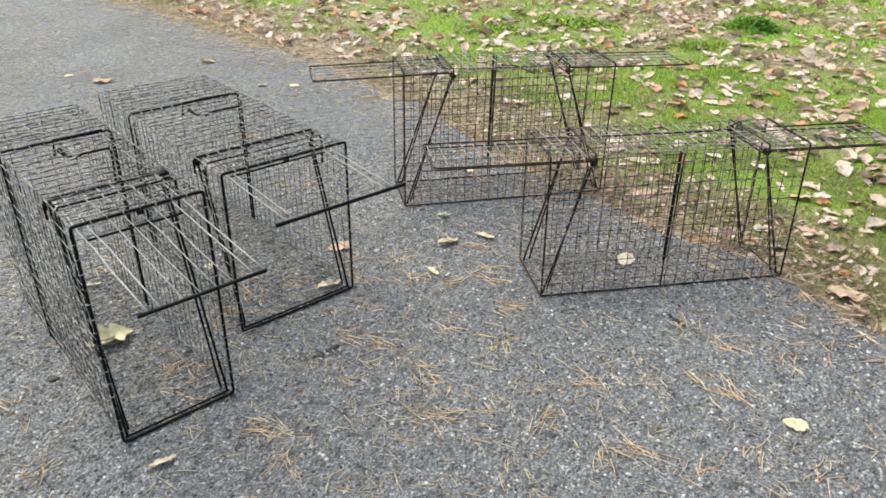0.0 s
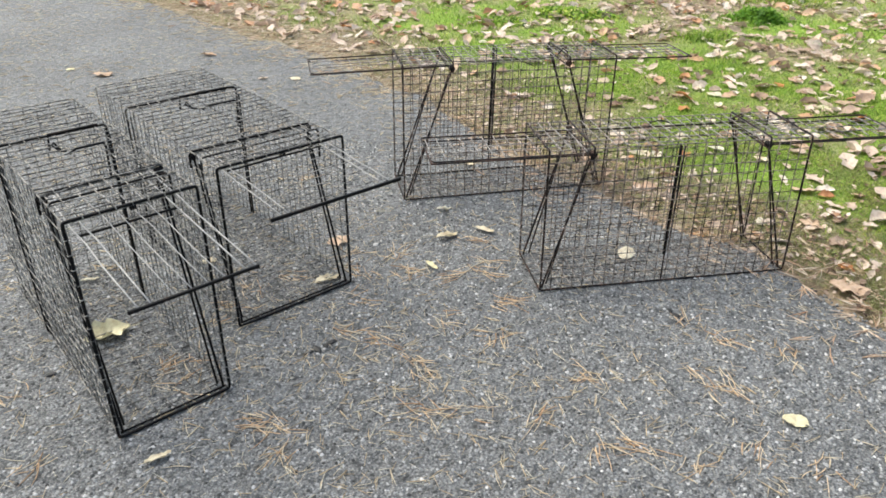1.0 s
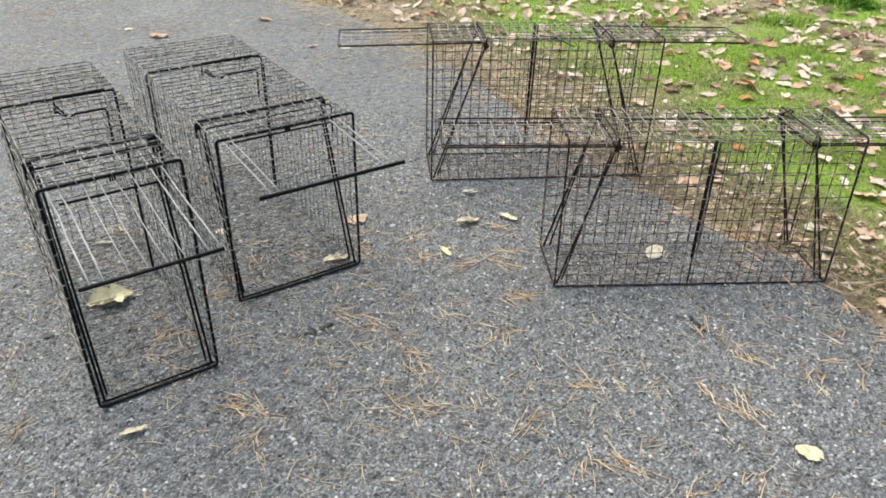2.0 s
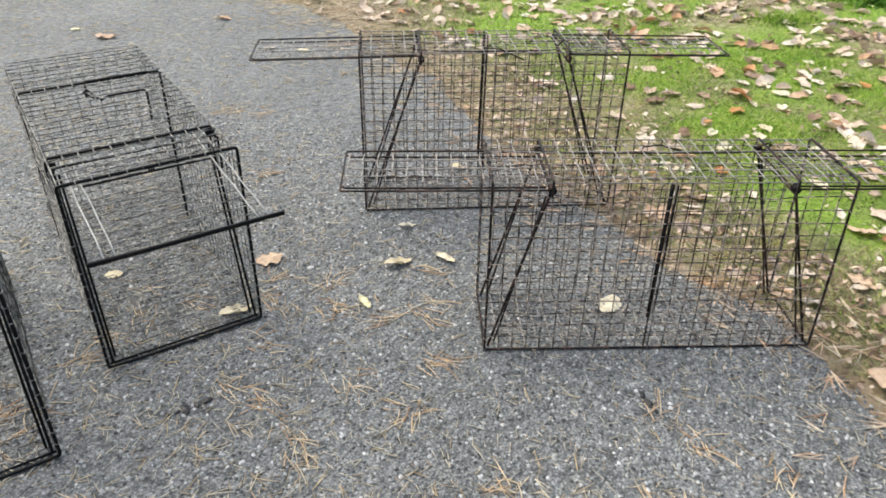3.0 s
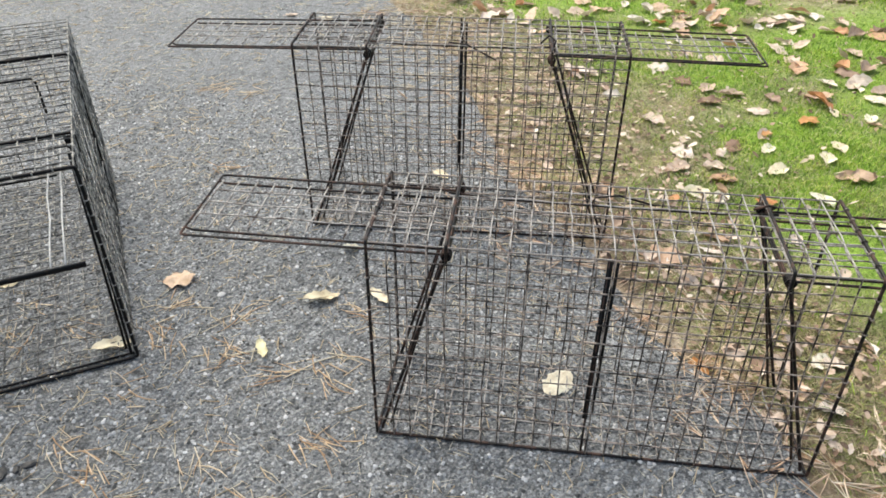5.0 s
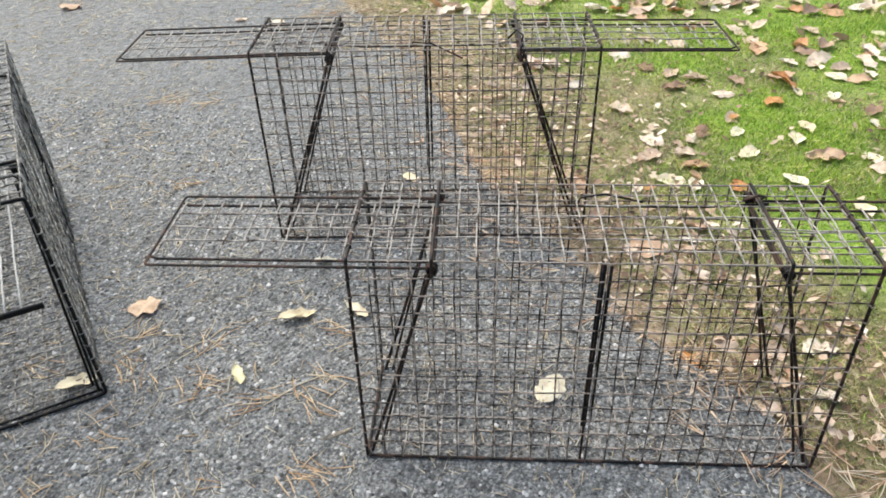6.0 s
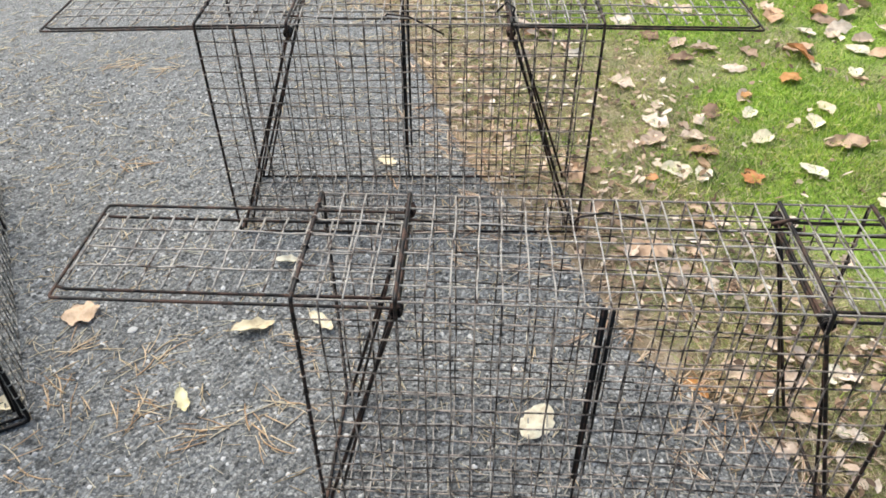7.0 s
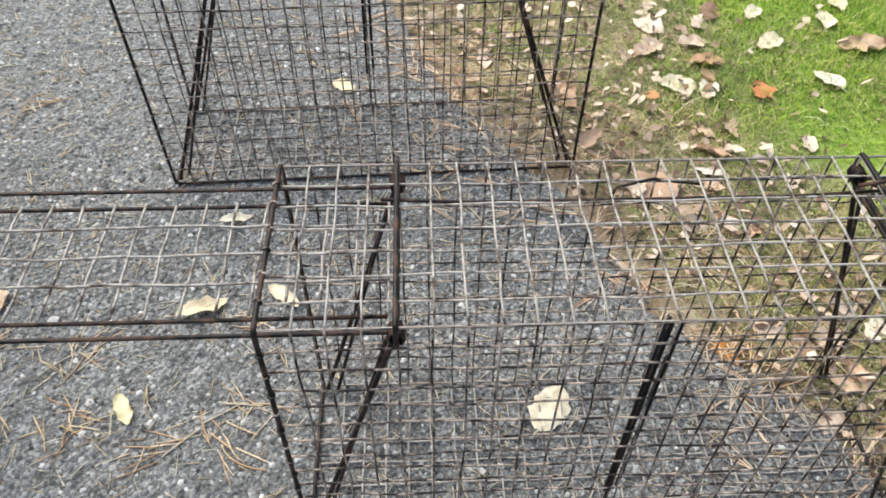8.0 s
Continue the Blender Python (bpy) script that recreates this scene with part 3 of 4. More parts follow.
for me, x, y, turn, size, label in (
        (ROLLED[1], -0.563, 1.330, 40, 0.85, "pale cream curled leaf on grey asphalt"),
        (PALE[1], 1.101, 1.605, 160, 0.98, "pale cream folded leaf on grey asphalt"),
        (ROLLED[0], 0.085, 2.580, 40, 1.15, "curled tan leaf on the asphalt between the cages"),
        (ROLLED[1], 0.232, 2.643, -28, 1.05, "long pale curled leaf on the asphalt"),
        (ROLLED[1], 0.044, 2.345, -48, 0.85, "small pale yellow leaf on the asphalt"),
        (ROLLED[0], 0.054, 2.823, 32, 0.8, "yellowish curled leaf on asphalt beside a cage"),
        (PALE[1], 0.138, 3.335, -25, 1.0, "pale leaf inside a double-door cage"),
        (ROLLED[0], -0.318, 2.215, 48, 1.15, "long pale curled leaf at a cage's front"),
        (OAK[0], -0.334, 2.505, 30, 0.95, "tan lobed oak leaf on the asphalt"),
        (PALE_OAK, -0.935, 1.83, 215, 1.15, "large yellow-tan oak leaf inside a cage"),
        (ROLLED[1], -1.150, 2.140, 30, 0.75, "small yellow leaf at the back of a tall cage"),
        (PALE[0], -0.78, 2.31, 20, 0.8, "yellow leaf on the floor of a wide cage"),
        (OAK[0], -2.300, 4.600, 10, 1.3, "curled tan oak leaf far down the driveway"),
        (OVAL[0], -1.795, 5.165, 0, 1.3, "tan leaf on the driveway"),
        (PALE[0], -2.575, 4.70, 0, 0.9, "pale leaf on the driveway"),
        (PALE[0], -1.04, 4.65, 0, 1.0, "pale leaf on the driveway"),
        (OVAL[1], -1.25, 4.64, 50, 0.9, "tan leaf on the driveway"),
        (HERO, 0.774, 2.510, 72, 1.0, "oval pale yellow leaf inside a cage"),
        (OAK[0], 1.526, 2.322, -25, 1.35, "large tan oak leaf at the asphalt's edge")):
    leaf(me, x, y, 0.002, turn, size, label=label)

# leaves on the lawn and the verge, each a thing of its own
KINDS = [OAK[0], OAK[1], OVAL[0], OVAL[1], OVAL[2], BROAD[0], BROAD[1], OVAL[0], BROAD[0], PALE[1]]
PLACED = ((0.91, 3.80, 5), (0.77, 4.03, 6), (0.83, 4.46, 5), (0.94, 4.41, 3), (1.04, 4.38, 2), (0.96, 4.28, 6), (1.15, 4.24, 4), (1.20, 4.38, 6), (1.18, 4.02, 2), (1.20, 3.91, 9),
          (1.24, 3.77, 9), (1.40, 3.91, 9), (1.44, 4.01, 9), (1.49, 3.81, 1), (1.43, 4.32, 9), (1.57, 4.33, 9), (1.60, 4.55, 9), (1.54, 4.66, 9), (1.42, 4.65, 2), (1.50, 4.80, 5),
          (1.29, 4.81, 6), (0.94, 4.74, 3), (1.38, 4.47, 0), (1.08, 3.90, 4), (1.05, 3.84, 4), (1.03, 3.73, 6), (1.07, 3.65, 2), (0.91, 3.67, 2), (1.07, 3.52, 9), (1.21, 3.55, 5),
          (0.99, 3.52, 9), (1.38, 3.63, 9), (0.81, 4.79, 2))
PLACED_FAR = ((0.82, 6.12, 5), (1.06, 5.72, 2), (0.87, 5.40, 3), (0.76, 5.08, 6), (0.58, 5.78, 2), (1.57, 6.39, 5), (1.29, 5.46, 6), (0.15, 6.07, 2), (0.71, 4.58, 5), (1.64, 3.84, 9),
              (1.63, 4.65, 2), (1.77, 4.88, 3), (-0.09, 5.77, 5), (0.02, 6.52, 6), (-0.43, 5.98, 2), (1.55, 5.92, 5), (1.59, 6.34, 6), (2.01, 5.31, 5), (0.92, 5.23, 2), (1.27, 4.85, 5),
              (1.52, 4.67, 3), (1.85, 4.56, 6), (1.25, 5.08, 9), (2.36, 4.80, 2), (2.26, 4.54, 5), (2.17, 4.31, 9), (1.75, 3.29, 5), (1.75, 3.16, 6), (1.82, 3.81, 2), (1.57, 3.50, 9), (1.72, 2.99, 5))
for x, y, k in PLACED + PLACED_FAR + ((0.945, 3.12, 0), (1.69, 2.9, 5), (1.61, 2.65, 6), (1.64, 2.49, 2)):
    leaf(KINDS[k], x, y, float(lawn_height(np.array(x), np.array(y))) + 0.006, random.uniform(0, 360), random.uniform(0.95, 1.35), random.gauss(0, 10),
         "pale curled dry leaf lying on mossy grass" if k == 9 else "tan dry leaf lying on mossy grass", "leaves on the lawn")
for x, y, size in ((1.335, 4.18, 1.15), (1.19, 4.03, 0.7), (1.085, 2.70, 0.9), (2.05, 4.75, 0.9)):
    leaf(ORANGE, x, y, float(lawn_height(np.array(x), np.array(y))) + 0.010, random.uniform(0, 360), size, 0, "orange-brown autumn leaf lying on the ground", "leaves on the lawn")
made = 0
while made < 46:
    x, y = random.uniform(1.05, 2.05), random.uniform(2.15, 3.45)
    d = float(side_of(np.array(x), np.array(y)))
    if d < 0.05 or d > 0.62:
        continue
    k = random.choice((1, 2, 3, 4, 5, 6, 5, 6))
    leaf(KINDS[k], x, y, float(lawn_height(np.array(x), np.array(y))) + 0.008, random.uniform(0, 360), random.uniform(0.42, 0.86), random.gauss(0, 12), "dry tan leaf among olive grass beside the asphalt", "leaves on the lawn")
    made += 1
made = 0
while made < 170:
    x, y = random.uniform(-1.5, 3.6), random.uniform(2.2, 6.6)
    d = float(side_of(np.array(x), np.array(y)))
    drift = 0.5 + 0.5 * float(bumps(np.array(x), np.array(y), 5.5, 91))
    if d < 0.06 or random.random() > 0.25 + drift or (d < 0.6 and random.random() < (0.8 if y > 3 else 0.5)) or (y < 5 and 0.6 < x < 1.7 and d > 0.6 and random.random() < 0.8):
        continue
    k = random.randrange(len(KINDS))
    leaf(KINDS[k], x, y, float(lawn_height(np.array(x), np.array(y))) + 0.005, random.uniform(0, 360), random.uniform(0.65, 1.15) if d < 0.6 else random.uniform(0.75, 1.35), random.gauss(0, 14),
         ("pale curled dry leaf lying on mossy grass" if k == 9 else "tan dry leaf lying on mossy grass"), "leaves on the lawn")
    made += 1


def litter(count, x0, x1, y0, y1, keep, seed, lo=0.5, hi=1.0):
    """Small leaf pieces, bent quads, scattered where keep() says."""
    g = np.random.default_rng(seed)
    x, y = g.uniform(x0, x1, count * 4), g.uniform(y0, y1, count * 4)
    ok = g.uniform(0, 1, len(x)) < keep(x, y)
    x, y = x[ok][:count], y[ok][:count]
    n = len(x)
    ln, wd = 0.019 * g.uniform(lo, hi, n), 0.011 * g.uniform(lo, hi, n)
    a = g.uniform(0, 6.28, n)
    z = lawn_height(x, y) + g.uniform(0.006, 0.028, n)
    tx, ty = g.normal(0, 0.35, n), g.normal(0, 0.35, n)
    rows = []
    for s, q, lift in ((-1, 0, 0), (-0.2, -1, .25), (-0.2, 1, .25), (0.1, 0, 0), (0.55, -0.75, .3), (0.55, 0.75, .3), (1, 0, .1)):
        u, v = s * ln, q * wd
        rows.append(np.stack([x + u * np.cos(a) - v * np.sin(a), y + u * np.sin(a) + v * np.cos(a), z + lift * wd + tx * u + ty * v], 1))
    verts = np.stack(rows, 1).reshape(-1, 3)
    t = np.array([(0, 1, 3), (0, 3, 2), (1, 4, 3), (2, 3, 5), (4, 6, 3), (3, 6, 5)])
    tris = (np.arange(n)[:, None, None] * 7 + t[None]).reshape(-1, 3)
    return verts, tris


v, t = litter(5200, -4, 4.6, 1.6, 8.8, lambda x, y: np.where(side_of(x, y) > 0.04, (0.05 + 0.75 * (1 - greenness(x, y)) ** 1.5) * np.where((x < 0.1) & (side_of(x, y) < 0.6), 0.4, 1), 0), 31, 0.35, 1.0)
tagged(new("leaf_litter", raw_mesh("leaf_litter", v, t, LEAF_CRUMB)), "scattered tan and brown leaf pieces over the lawn", "leaf litter", kind="stuff")


v, t = litter(2300, -2, 3.4, 1.8, 7.5, lambda x, y: np.where(side_of(x, y) > 0.03, (0.08 + 0.9 * (1 - greenness(x, y))) * np.where(x < 0.1, 0.3, 1), 0), 32, 0.25, 0.75)
tagged(new("brown_litter", raw_mesh("brown_litter", v, t, LEAF_DARK)), "dark brown rotting leaf crumbs on the ground", "leaf litter", kind="stuff")


def near(x, y):
    """Where broken leaves gather beside the asphalt."""
    return np.where(side_of(x, y) > 0.02, np.clip(1.1 - side_of(x, y), 0.1, 1) * (0.25 + 0.75 * (1 - greenness(x, y))) * np.clip(0.55 + 0.6 * bumps(x, y, 11, 94), 0.1, 1), 0)


v, t = litter(1700, -0.4, 2.5, 1.6, 5.0, near, 35, 0.25, 0.9)
tagged(new("verge_crumbs", raw_mesh("verge_crumbs", v, t, LEAF_CRUMB)), "broken tan leaf pieces thick along the asphalt's edge", "leaf litter", kind="stuff")
v, t = litter(1100, -0.4, 2.5, 1.6, 5.0, near, 36, 0.25, 0.8)
tagged(new("dark_crumbs", raw_mesh("dark_crumbs", v, t, LEAF_DARK)), "dark rotting leaf crumbs along the asphalt's edge", "leaf litter", kind="stuff")


def leaf_scatter(meshes, count, x0, x1, y0, y1, keep, seed, lo, hi):
    """Whole dried leaves, joined, for the farther lawn."""
    g = np.random.default_rng(seed)
    vs, fs, base = [], [], 0
    shapes = []
    for me in meshes:
        co = np.empty(len(me.vertices) * 3, np.float32)
        me.vertices.foreach_get("co", co)
        shapes.append((co.reshape(-1, 3), np.array([p.vertices[:] for p in me.polygons if len(p.vertices) == 4])))
    x, y = g.uniform(x0, x1, count * 8), g.uniform(y0, y1, count * 8)
    ok = g.uniform(0, 1, len(x)) < keep(x, y)
    x, y = x[ok][:count], y[ok][:count]
    z = lawn_height(x, y)
    for i in range(len(x)):
        co, f = shapes[g.integers(len(shapes))]
        m = np.array(Euler((g.normal(0, 0.3), g.normal(0, 0.3), g.uniform(0, 6.28))).to_matrix()) * g.uniform(lo, hi)
        p = co @ m.T
        vs.append(p + np.array([x[i], y[i], z[i] + 0.006 - min(0, p[:, 2].min()) * 0.5]))
        fs.append(f + base)
        base += len(co)
    return np.concatenate(vs), np.concatenate(fs)


LIGHT = [leaf_mesh("plain_leaf", LEAF_BITS, *shape, 8, 2) for shape in (
    (0.085, 0.050, 0.0, 0.3, 51), (0.10, 0.075, 0.35, 0.2, 52), (0.095, 0.065, 0.3, 0.5, 53), (0.075, 0.050, 0.1, 0.2, 54), (0.11, 0.07, 0.45, 0.4, 55), (0.09, 0.06, 0.2, 0.7, 56))]


def far_lawn(x, y):
    """Drifts of leaves, thicker away from the driveway and in the worn spots."""
    d = side_of(x, y)
    drift = np.clip(0.42 + 0.5 * bumps(x, y, 5.5, 91) + 0.3 * bumps(x, y, 13, 92), 0.06, 1)
    return np.where((d > 0.15) & ((y > 4.9) | ((x > 1.65) & (d > 0.5)) | ((x > 1.25) & (y > 4.35)) | ((x < 0.4) & (d > 0.45))), drift + 0.4 * (1 - greenness(x, y)), 0)


v, t = leaf_scatter(LIGHT, 2100, -4.2, 4.8, 2.6, 9.2, far_lawn, 33, 0.7, 1.4)
tagged(new("lawn_leaves", raw_mesh("lawn_leaves", v, t, LEAF_BITS, 4)), "many tan and pale dry leaves over the farther lawn", "leaves", kind="stuff")
v, t = leaf_scatter(LIGHT, 900, 2.2, 9.0, -3.0, 10.5, lambda x, y: np.where((side_of(x, y) > 0.3) & ((x > 4.6) | (y < 2.4)), np.clip(0.3 + 0.45 * bumps(x, y, 4, 95), 0.03, 1) * np.exp(-np.hypot(x - 2, y - 5) / 4), 0), 37, 0.6, 1.3)
tagged(new("outer_leaves", raw_mesh("outer_leaves", v, t, LEAF_BITS, 4)), "thinner scatter of dry leaves over the outer lawn", "leaves", kind="stuff")
v, t = leaf_scatter(LIGHT, 150, 0.2, 2.6, 1.6, 4.9, lambda x, y: np.clip(0.25 + 0.6 * bumps(x, y, 7, 93), 0.05, 1) * np.exp(-((side_of(x, y) - 0.38) / 0.3) ** 2), 34, 0.35, 0.8)
tagged(new("verge_leaves", raw_mesh("verge_leaves", v, t, LEAF_BITS, 4)), "small broken tan leaves among the verge grass", "leaves", kind="stuff")


# ---- grass and pine needles ----
def blades(count, x0, x1, y0, y1, keep, seed, tall, wide, lean):
    g = np.random.default_rng(seed)
    x, y = g.uniform(x0, x1, count), g.uniform(y0, y1, count)
    ok = g.uniform(0, 1, count) < keep(x, y)
    x, y = x[ok], y[ok]
    n = len(x)
    h = tall * g.uniform(0.45, 1.25, n) * (1 + 0.5 * np.clip(bumps(x, y, 4, 41), -1, 1))
    a, b = g.uniform(0, 6.28, n), g.uniform(0, 6.28, n)
    l = h * lean * g.uniform(0.3, 1.4, n)
    w = wide * g.uniform(0.6, 1.3, n) / 2
    z = lawn_height(x, y) - 0.004
    px, py, lx, ly = w * np.cos(a), w * np.sin(a), l * np.cos(b), l * np.sin(b)
    rows = [np.stack(q, 1) for q in ((x - px, y - py, z), (x + px, y + py, z), (x - px * .7 + lx * .4, y - py * .7 + ly * .4, z + h * .6), (x + px * .7 + lx * .4, y + py * .7 + ly * .4, z + h * .6), (x + lx, y + ly, z + h * (1 - 0.25 * lean)))]
    verts = np.stack(rows, 1).reshape(-1, 3)
    t = np.array([(0, 1, 3), (0, 3, 2), (2, 3, 4)])
    return verts, (np.arange(n)[:, None, None] * 5 + t[None]).reshape(-1, 3)


v, t = blades(420000, 0.3, 3.4, 2.2, 6.4, lambda x, y: np.where(side_of(x, y) > 0.08, greenness(x, y) * np.clip((3.4 - x) / 1.2, 0, 1) * np.clip((6.4 - y) / 2.2, 0, 1) * np.clip((y - 2.2) / 0.5, 0, 1), 0), 51, 0.020, 0.0026, 0.9)
tagged(new("grass", raw_mesh("grass", v, t, GRASS)), "short bright green mossy lawn grass", "grass", kind="stuff")
v, t = blades(420000, -8, 9, -4, 13, lambda x, y: np.where(side_of(x, y) > 0.08, greenness(x, y) * np.clip(1.5 - 0.12 * np.hypot(x - 1, y - 5), 0.3, 1) * (1 - 0.8 * np.clip((3.4 - x) / 1.2, 0, 1) * np.clip((6.4 - y) / 2.2, 0, 1) * np.clip((y - 2.2) / 0.5, 0, 1) * (x > 0.3)), 0), 54, 0.036, 0.0050, 0.85)
tagged(new("far_grass", raw_mesh("far_grass", v, t, GRASS)), "green lawn grass farther from the driveway", "grass", kind="stuff")
v, t = blades(340000, -0.6, 2.4, 2.0, 5.2, lambda x, y: np.where(side_of(x, y) > 0.03, 0.06 + 0.94 * (1 - greenness(x, y)) * np.clip(side_of(x, y) * 6, 0.2, 1), 0) * np.exp(-np.clip(side_of(x, y) - 0.9, 0, 9) * 2), 52, 0.018, 0.0024, 2.4)
tagged(new("dry_grass", raw_mesh("dry_grass", v, t, HAY)), "dry straw-coloured grass among leaf litter", "grass", kind="stuff")
v, t = blades(95000, 0.9, 2.6, 1.9, 3.9, lambda x, y: np.where(side_of(x, y) > 0.10, np.clip(0.45 + 0.55 * bumps(x, y, 9, 44), 0.05, 1) * np.clip((x - 0.9) * 2.5, 0, 1) * np.clip((3.9 - y) * 1.5, 0, 1), 0), 59, 0.024, 0.0030, 1.5)
tagged(new("verge_moss", raw_mesh("verge_moss", v, t, OLIVE)), "dark olive grass and moss between the leaves beside the asphalt", "grass", kind="stuff")
v, t = blades(52000, -0.4, 2.6, 1.7, 5.0, lambda x, y: np.where(side_of(x, y) > 0.03, np.exp(-((side_of(x, y) - 0.35) / 0.38) ** 2) * np.clip(0.5 + 0.6 * bumps(x, y, 10, 45), 0.05, 1), 0), 60, 0.026, 0.0026, 3.2)
tagged(new("straw", raw_mesh("straw", v, t, STRAW)), "flattened tan and olive straw along the asphalt's edge", "straw", kind="stuff")
v, t = blades(60000, -0.4, 4.4, 2.4, 8.6, lambda x, y: np.where(side_of(x, y) > 0.2, 0.25 + 0.75 * np.clip(bumps(x, y, 8, 43), 0, 1), 0), 57, 0.042, 0.0030, 1.3)
tagged(new("long_grass", raw_mesh("long_grass", v, t, GRASS)), "single longer green blades bent over the lawn", "grass", kind="stuff")
v, t = blades(260000, -5, 6, -1, 10, lambda x, y: np.where(side_of(x, y) > 0.05, 0.17 + 0.7 * (1 - greenness(x, y)), 0), 55, 0.024, 0.0032, 1.9)
tagged(new("far_dry_grass", raw_mesh("far_dry_grass", v, t, HAY)), "patches of dry pale grass over the lawn", "grass", kind="stuff")
TUFTS = ((0.86, 6.86, 0.42), (0.21, 6.37, 0.32), (1.83, 6.02, 0.26), (2.76, 6.82, 0.2), (2.99, 7.6, 0.45), (0.35, 6.9, 0.3), (2.75, 5.0, 0.3))
v, t = blades(190000, -0.4, 3.6, 4.6, 8.0, lambda x, y: np.clip(0.75 * sum(np.exp(-(((x - a) ** 2 + ((y - b) * 1.5) ** 2) / (r * r)) * 2.2) for a, b, r in TUFTS) * (0.6 + 0.8 * bumps(x, y, 14, 77)), 0, 1), 53, 0.055, 0.0060, 1.1)
tagged(new("grass_tufts", raw_mesh("grass_tufts", v, t, GRASS)), "taller tufts of green grass on the lawn", "grass", kind="stuff")
v, t = blades(9000, 1.9, 3.0, 6.3, 7.3, lambda x, y: np.exp(-(((x - 2.52) ** 2 + ((y - 6.79) * 1.4) ** 2) / 0.065)) * np.clip(0.5 + 0.7 * bumps(x, y, 20, 78), 0, 1), 56, 0.07, 0.009, 1.2)
tagged(new("weed_stalks", raw_mesh("weed_stalks", v, t, WEED)), "short dark green stalks under a weed clump", "weeds", kind="stuff")


def leafy_clump(label, cx, cy, rx, ry, high, count, seed, material):
    """A low bushy weed: a heap of small tilted oval leaves."""
    g = np.random.default_rng(seed)
    a, q = g.uniform(0, 6.28, count), np.sqrt(g.uniform(0, 1, count)) * (0.8 + 0.25 * np.sin(3 * g.uniform(0, 6.28, count)))
    x, y = cx + rx * q * np.cos(a), cy + ry * q * np.sin(a)
    z = lawn_height(x, y) + high * np.clip(1 - q ** 2 + 0.25 * bumps(x, y, 30, seed), 0.05, 1.2) * g.uniform(0.45, 1.0, count)
    ln, wd, h = g.uniform(0.012, 0.026, count), g.uniform(0.007, 0.014, count), g.uniform(0, 6.28, count)
    tx, ty = g.normal(0, 0.6, count), g.normal(0, 0.6, count)
    rows = []
    for s, w, lift in ((-1, 0, 0), (-0.3, -1, .3), (-0.3, 1, .3), (0.1, 0, 0), (0.5, -0.75, .3), (0.5, 0.75, .3), (1, 0, -.2)):
        u, v = s * ln, w * wd
        rows.append(np.stack([x + u * np.cos(h) - v * np.sin(h), y + u * np.sin(h) + v * np.cos(h), z + lift * wd + tx * u + ty * v], 1))
    t = np.array([(0, 1, 3), (0, 3, 2), (1, 4, 3), (2, 3, 5), (4, 6, 3), (3, 6, 5)])
    tris = (np.arange(count)[:, None, None] * 7 + t[None]).reshape(-1, 3)
    tagged(new("weed", raw_mesh("weed", np.stack(rows, 1).reshape(-1, 3), tris, material)), label, "weed")


leafy_clump("bushy green weed standing in the leafy lawn", 2.52, 6.79, 0.25, 0.20, 0.11, 1500, 83, WEED)
leafy_clump("low spreading bright green weed among dry leaves", 0.95, 6.75, 0.42, 0.26, 0.05, 900, 84, GRASS)
leafy_clump("small bright green weed in the lawn", 0.30, 6.45, 0.30, 0.20, 0.04, 600, 85, GRASS)



def needles(spots, seed, lo=0.05, hi=0.10, z_of=None, steps=(0.0, 0.5, 1.0), thick=1.0):
    """Thin three-sided needles; spots are rows of x, y, heading."""
    g = np.random.default_rng(seed)
    x, y, a = spots.T
    n = len(x)
    ln = g.uniform(lo, hi, n)
    bow = g.normal(0, 0.045, n) * ln
    r = g.uniform(0.0006, 0.0011, n) * thick
    z = (0.0012 if z_of is None else z_of(x, y) + 0.012) + np.abs(g.normal(0, 0.0022, n))
    tilt = g.normal(0, 0.02, n)
    ca, sa = np.cos(a), np.sin(a)
    rows = []
    for s in steps:
        u, w = s * ln, bow * 4 * s * (1 - s)
        cx, cy, cz = x + u * ca - w * sa, y + u * sa + w * ca, z + np.abs(tilt) * u
        k = r * (1 if s < 0.9 else 0.4)
        rows += [np.stack([cx - sa * k, cy + ca * k, cz - k * 0.5], 1), np.stack([cx + sa * k, cy - ca * k, cz - k * 0.5], 1), np.stack([cx, cy, cz + k], 1)]
    verts = np.stack(rows, 1).reshape(-1, 3)
    q = []
    for s in range(len(steps) - 1):
        for j in range(3):
            b, c, d, e = s * 3 + j, s * 3 + (j + 1) % 3, (s + 1) * 3 + (j + 1) % 3, (s + 1) * 3 + j
            q += [(b, c, d), (b, d, e)]
    return verts, (np.arange(n)[:, None, None] * (3 * len(steps)) + np.array(q)[None]).reshape(-1, 3)


def bundles(count, x0, x1, y0, y1, keep, seed, per=4):
    g = np.random.default_rng(seed)
    x, y = g.uniform(x0, x1, count), g.uniform(y0, y1, count)
    ok = g.uniform(0, 1, count) < keep(x, y)
    x, y = x[ok], y[ok]
    a = g.uniform(0, 6.28, len(x))
    return np.concatenate([np.stack([x, y, a + g.normal(0, 0.16, len(x))], 1) for _ in range(per)])


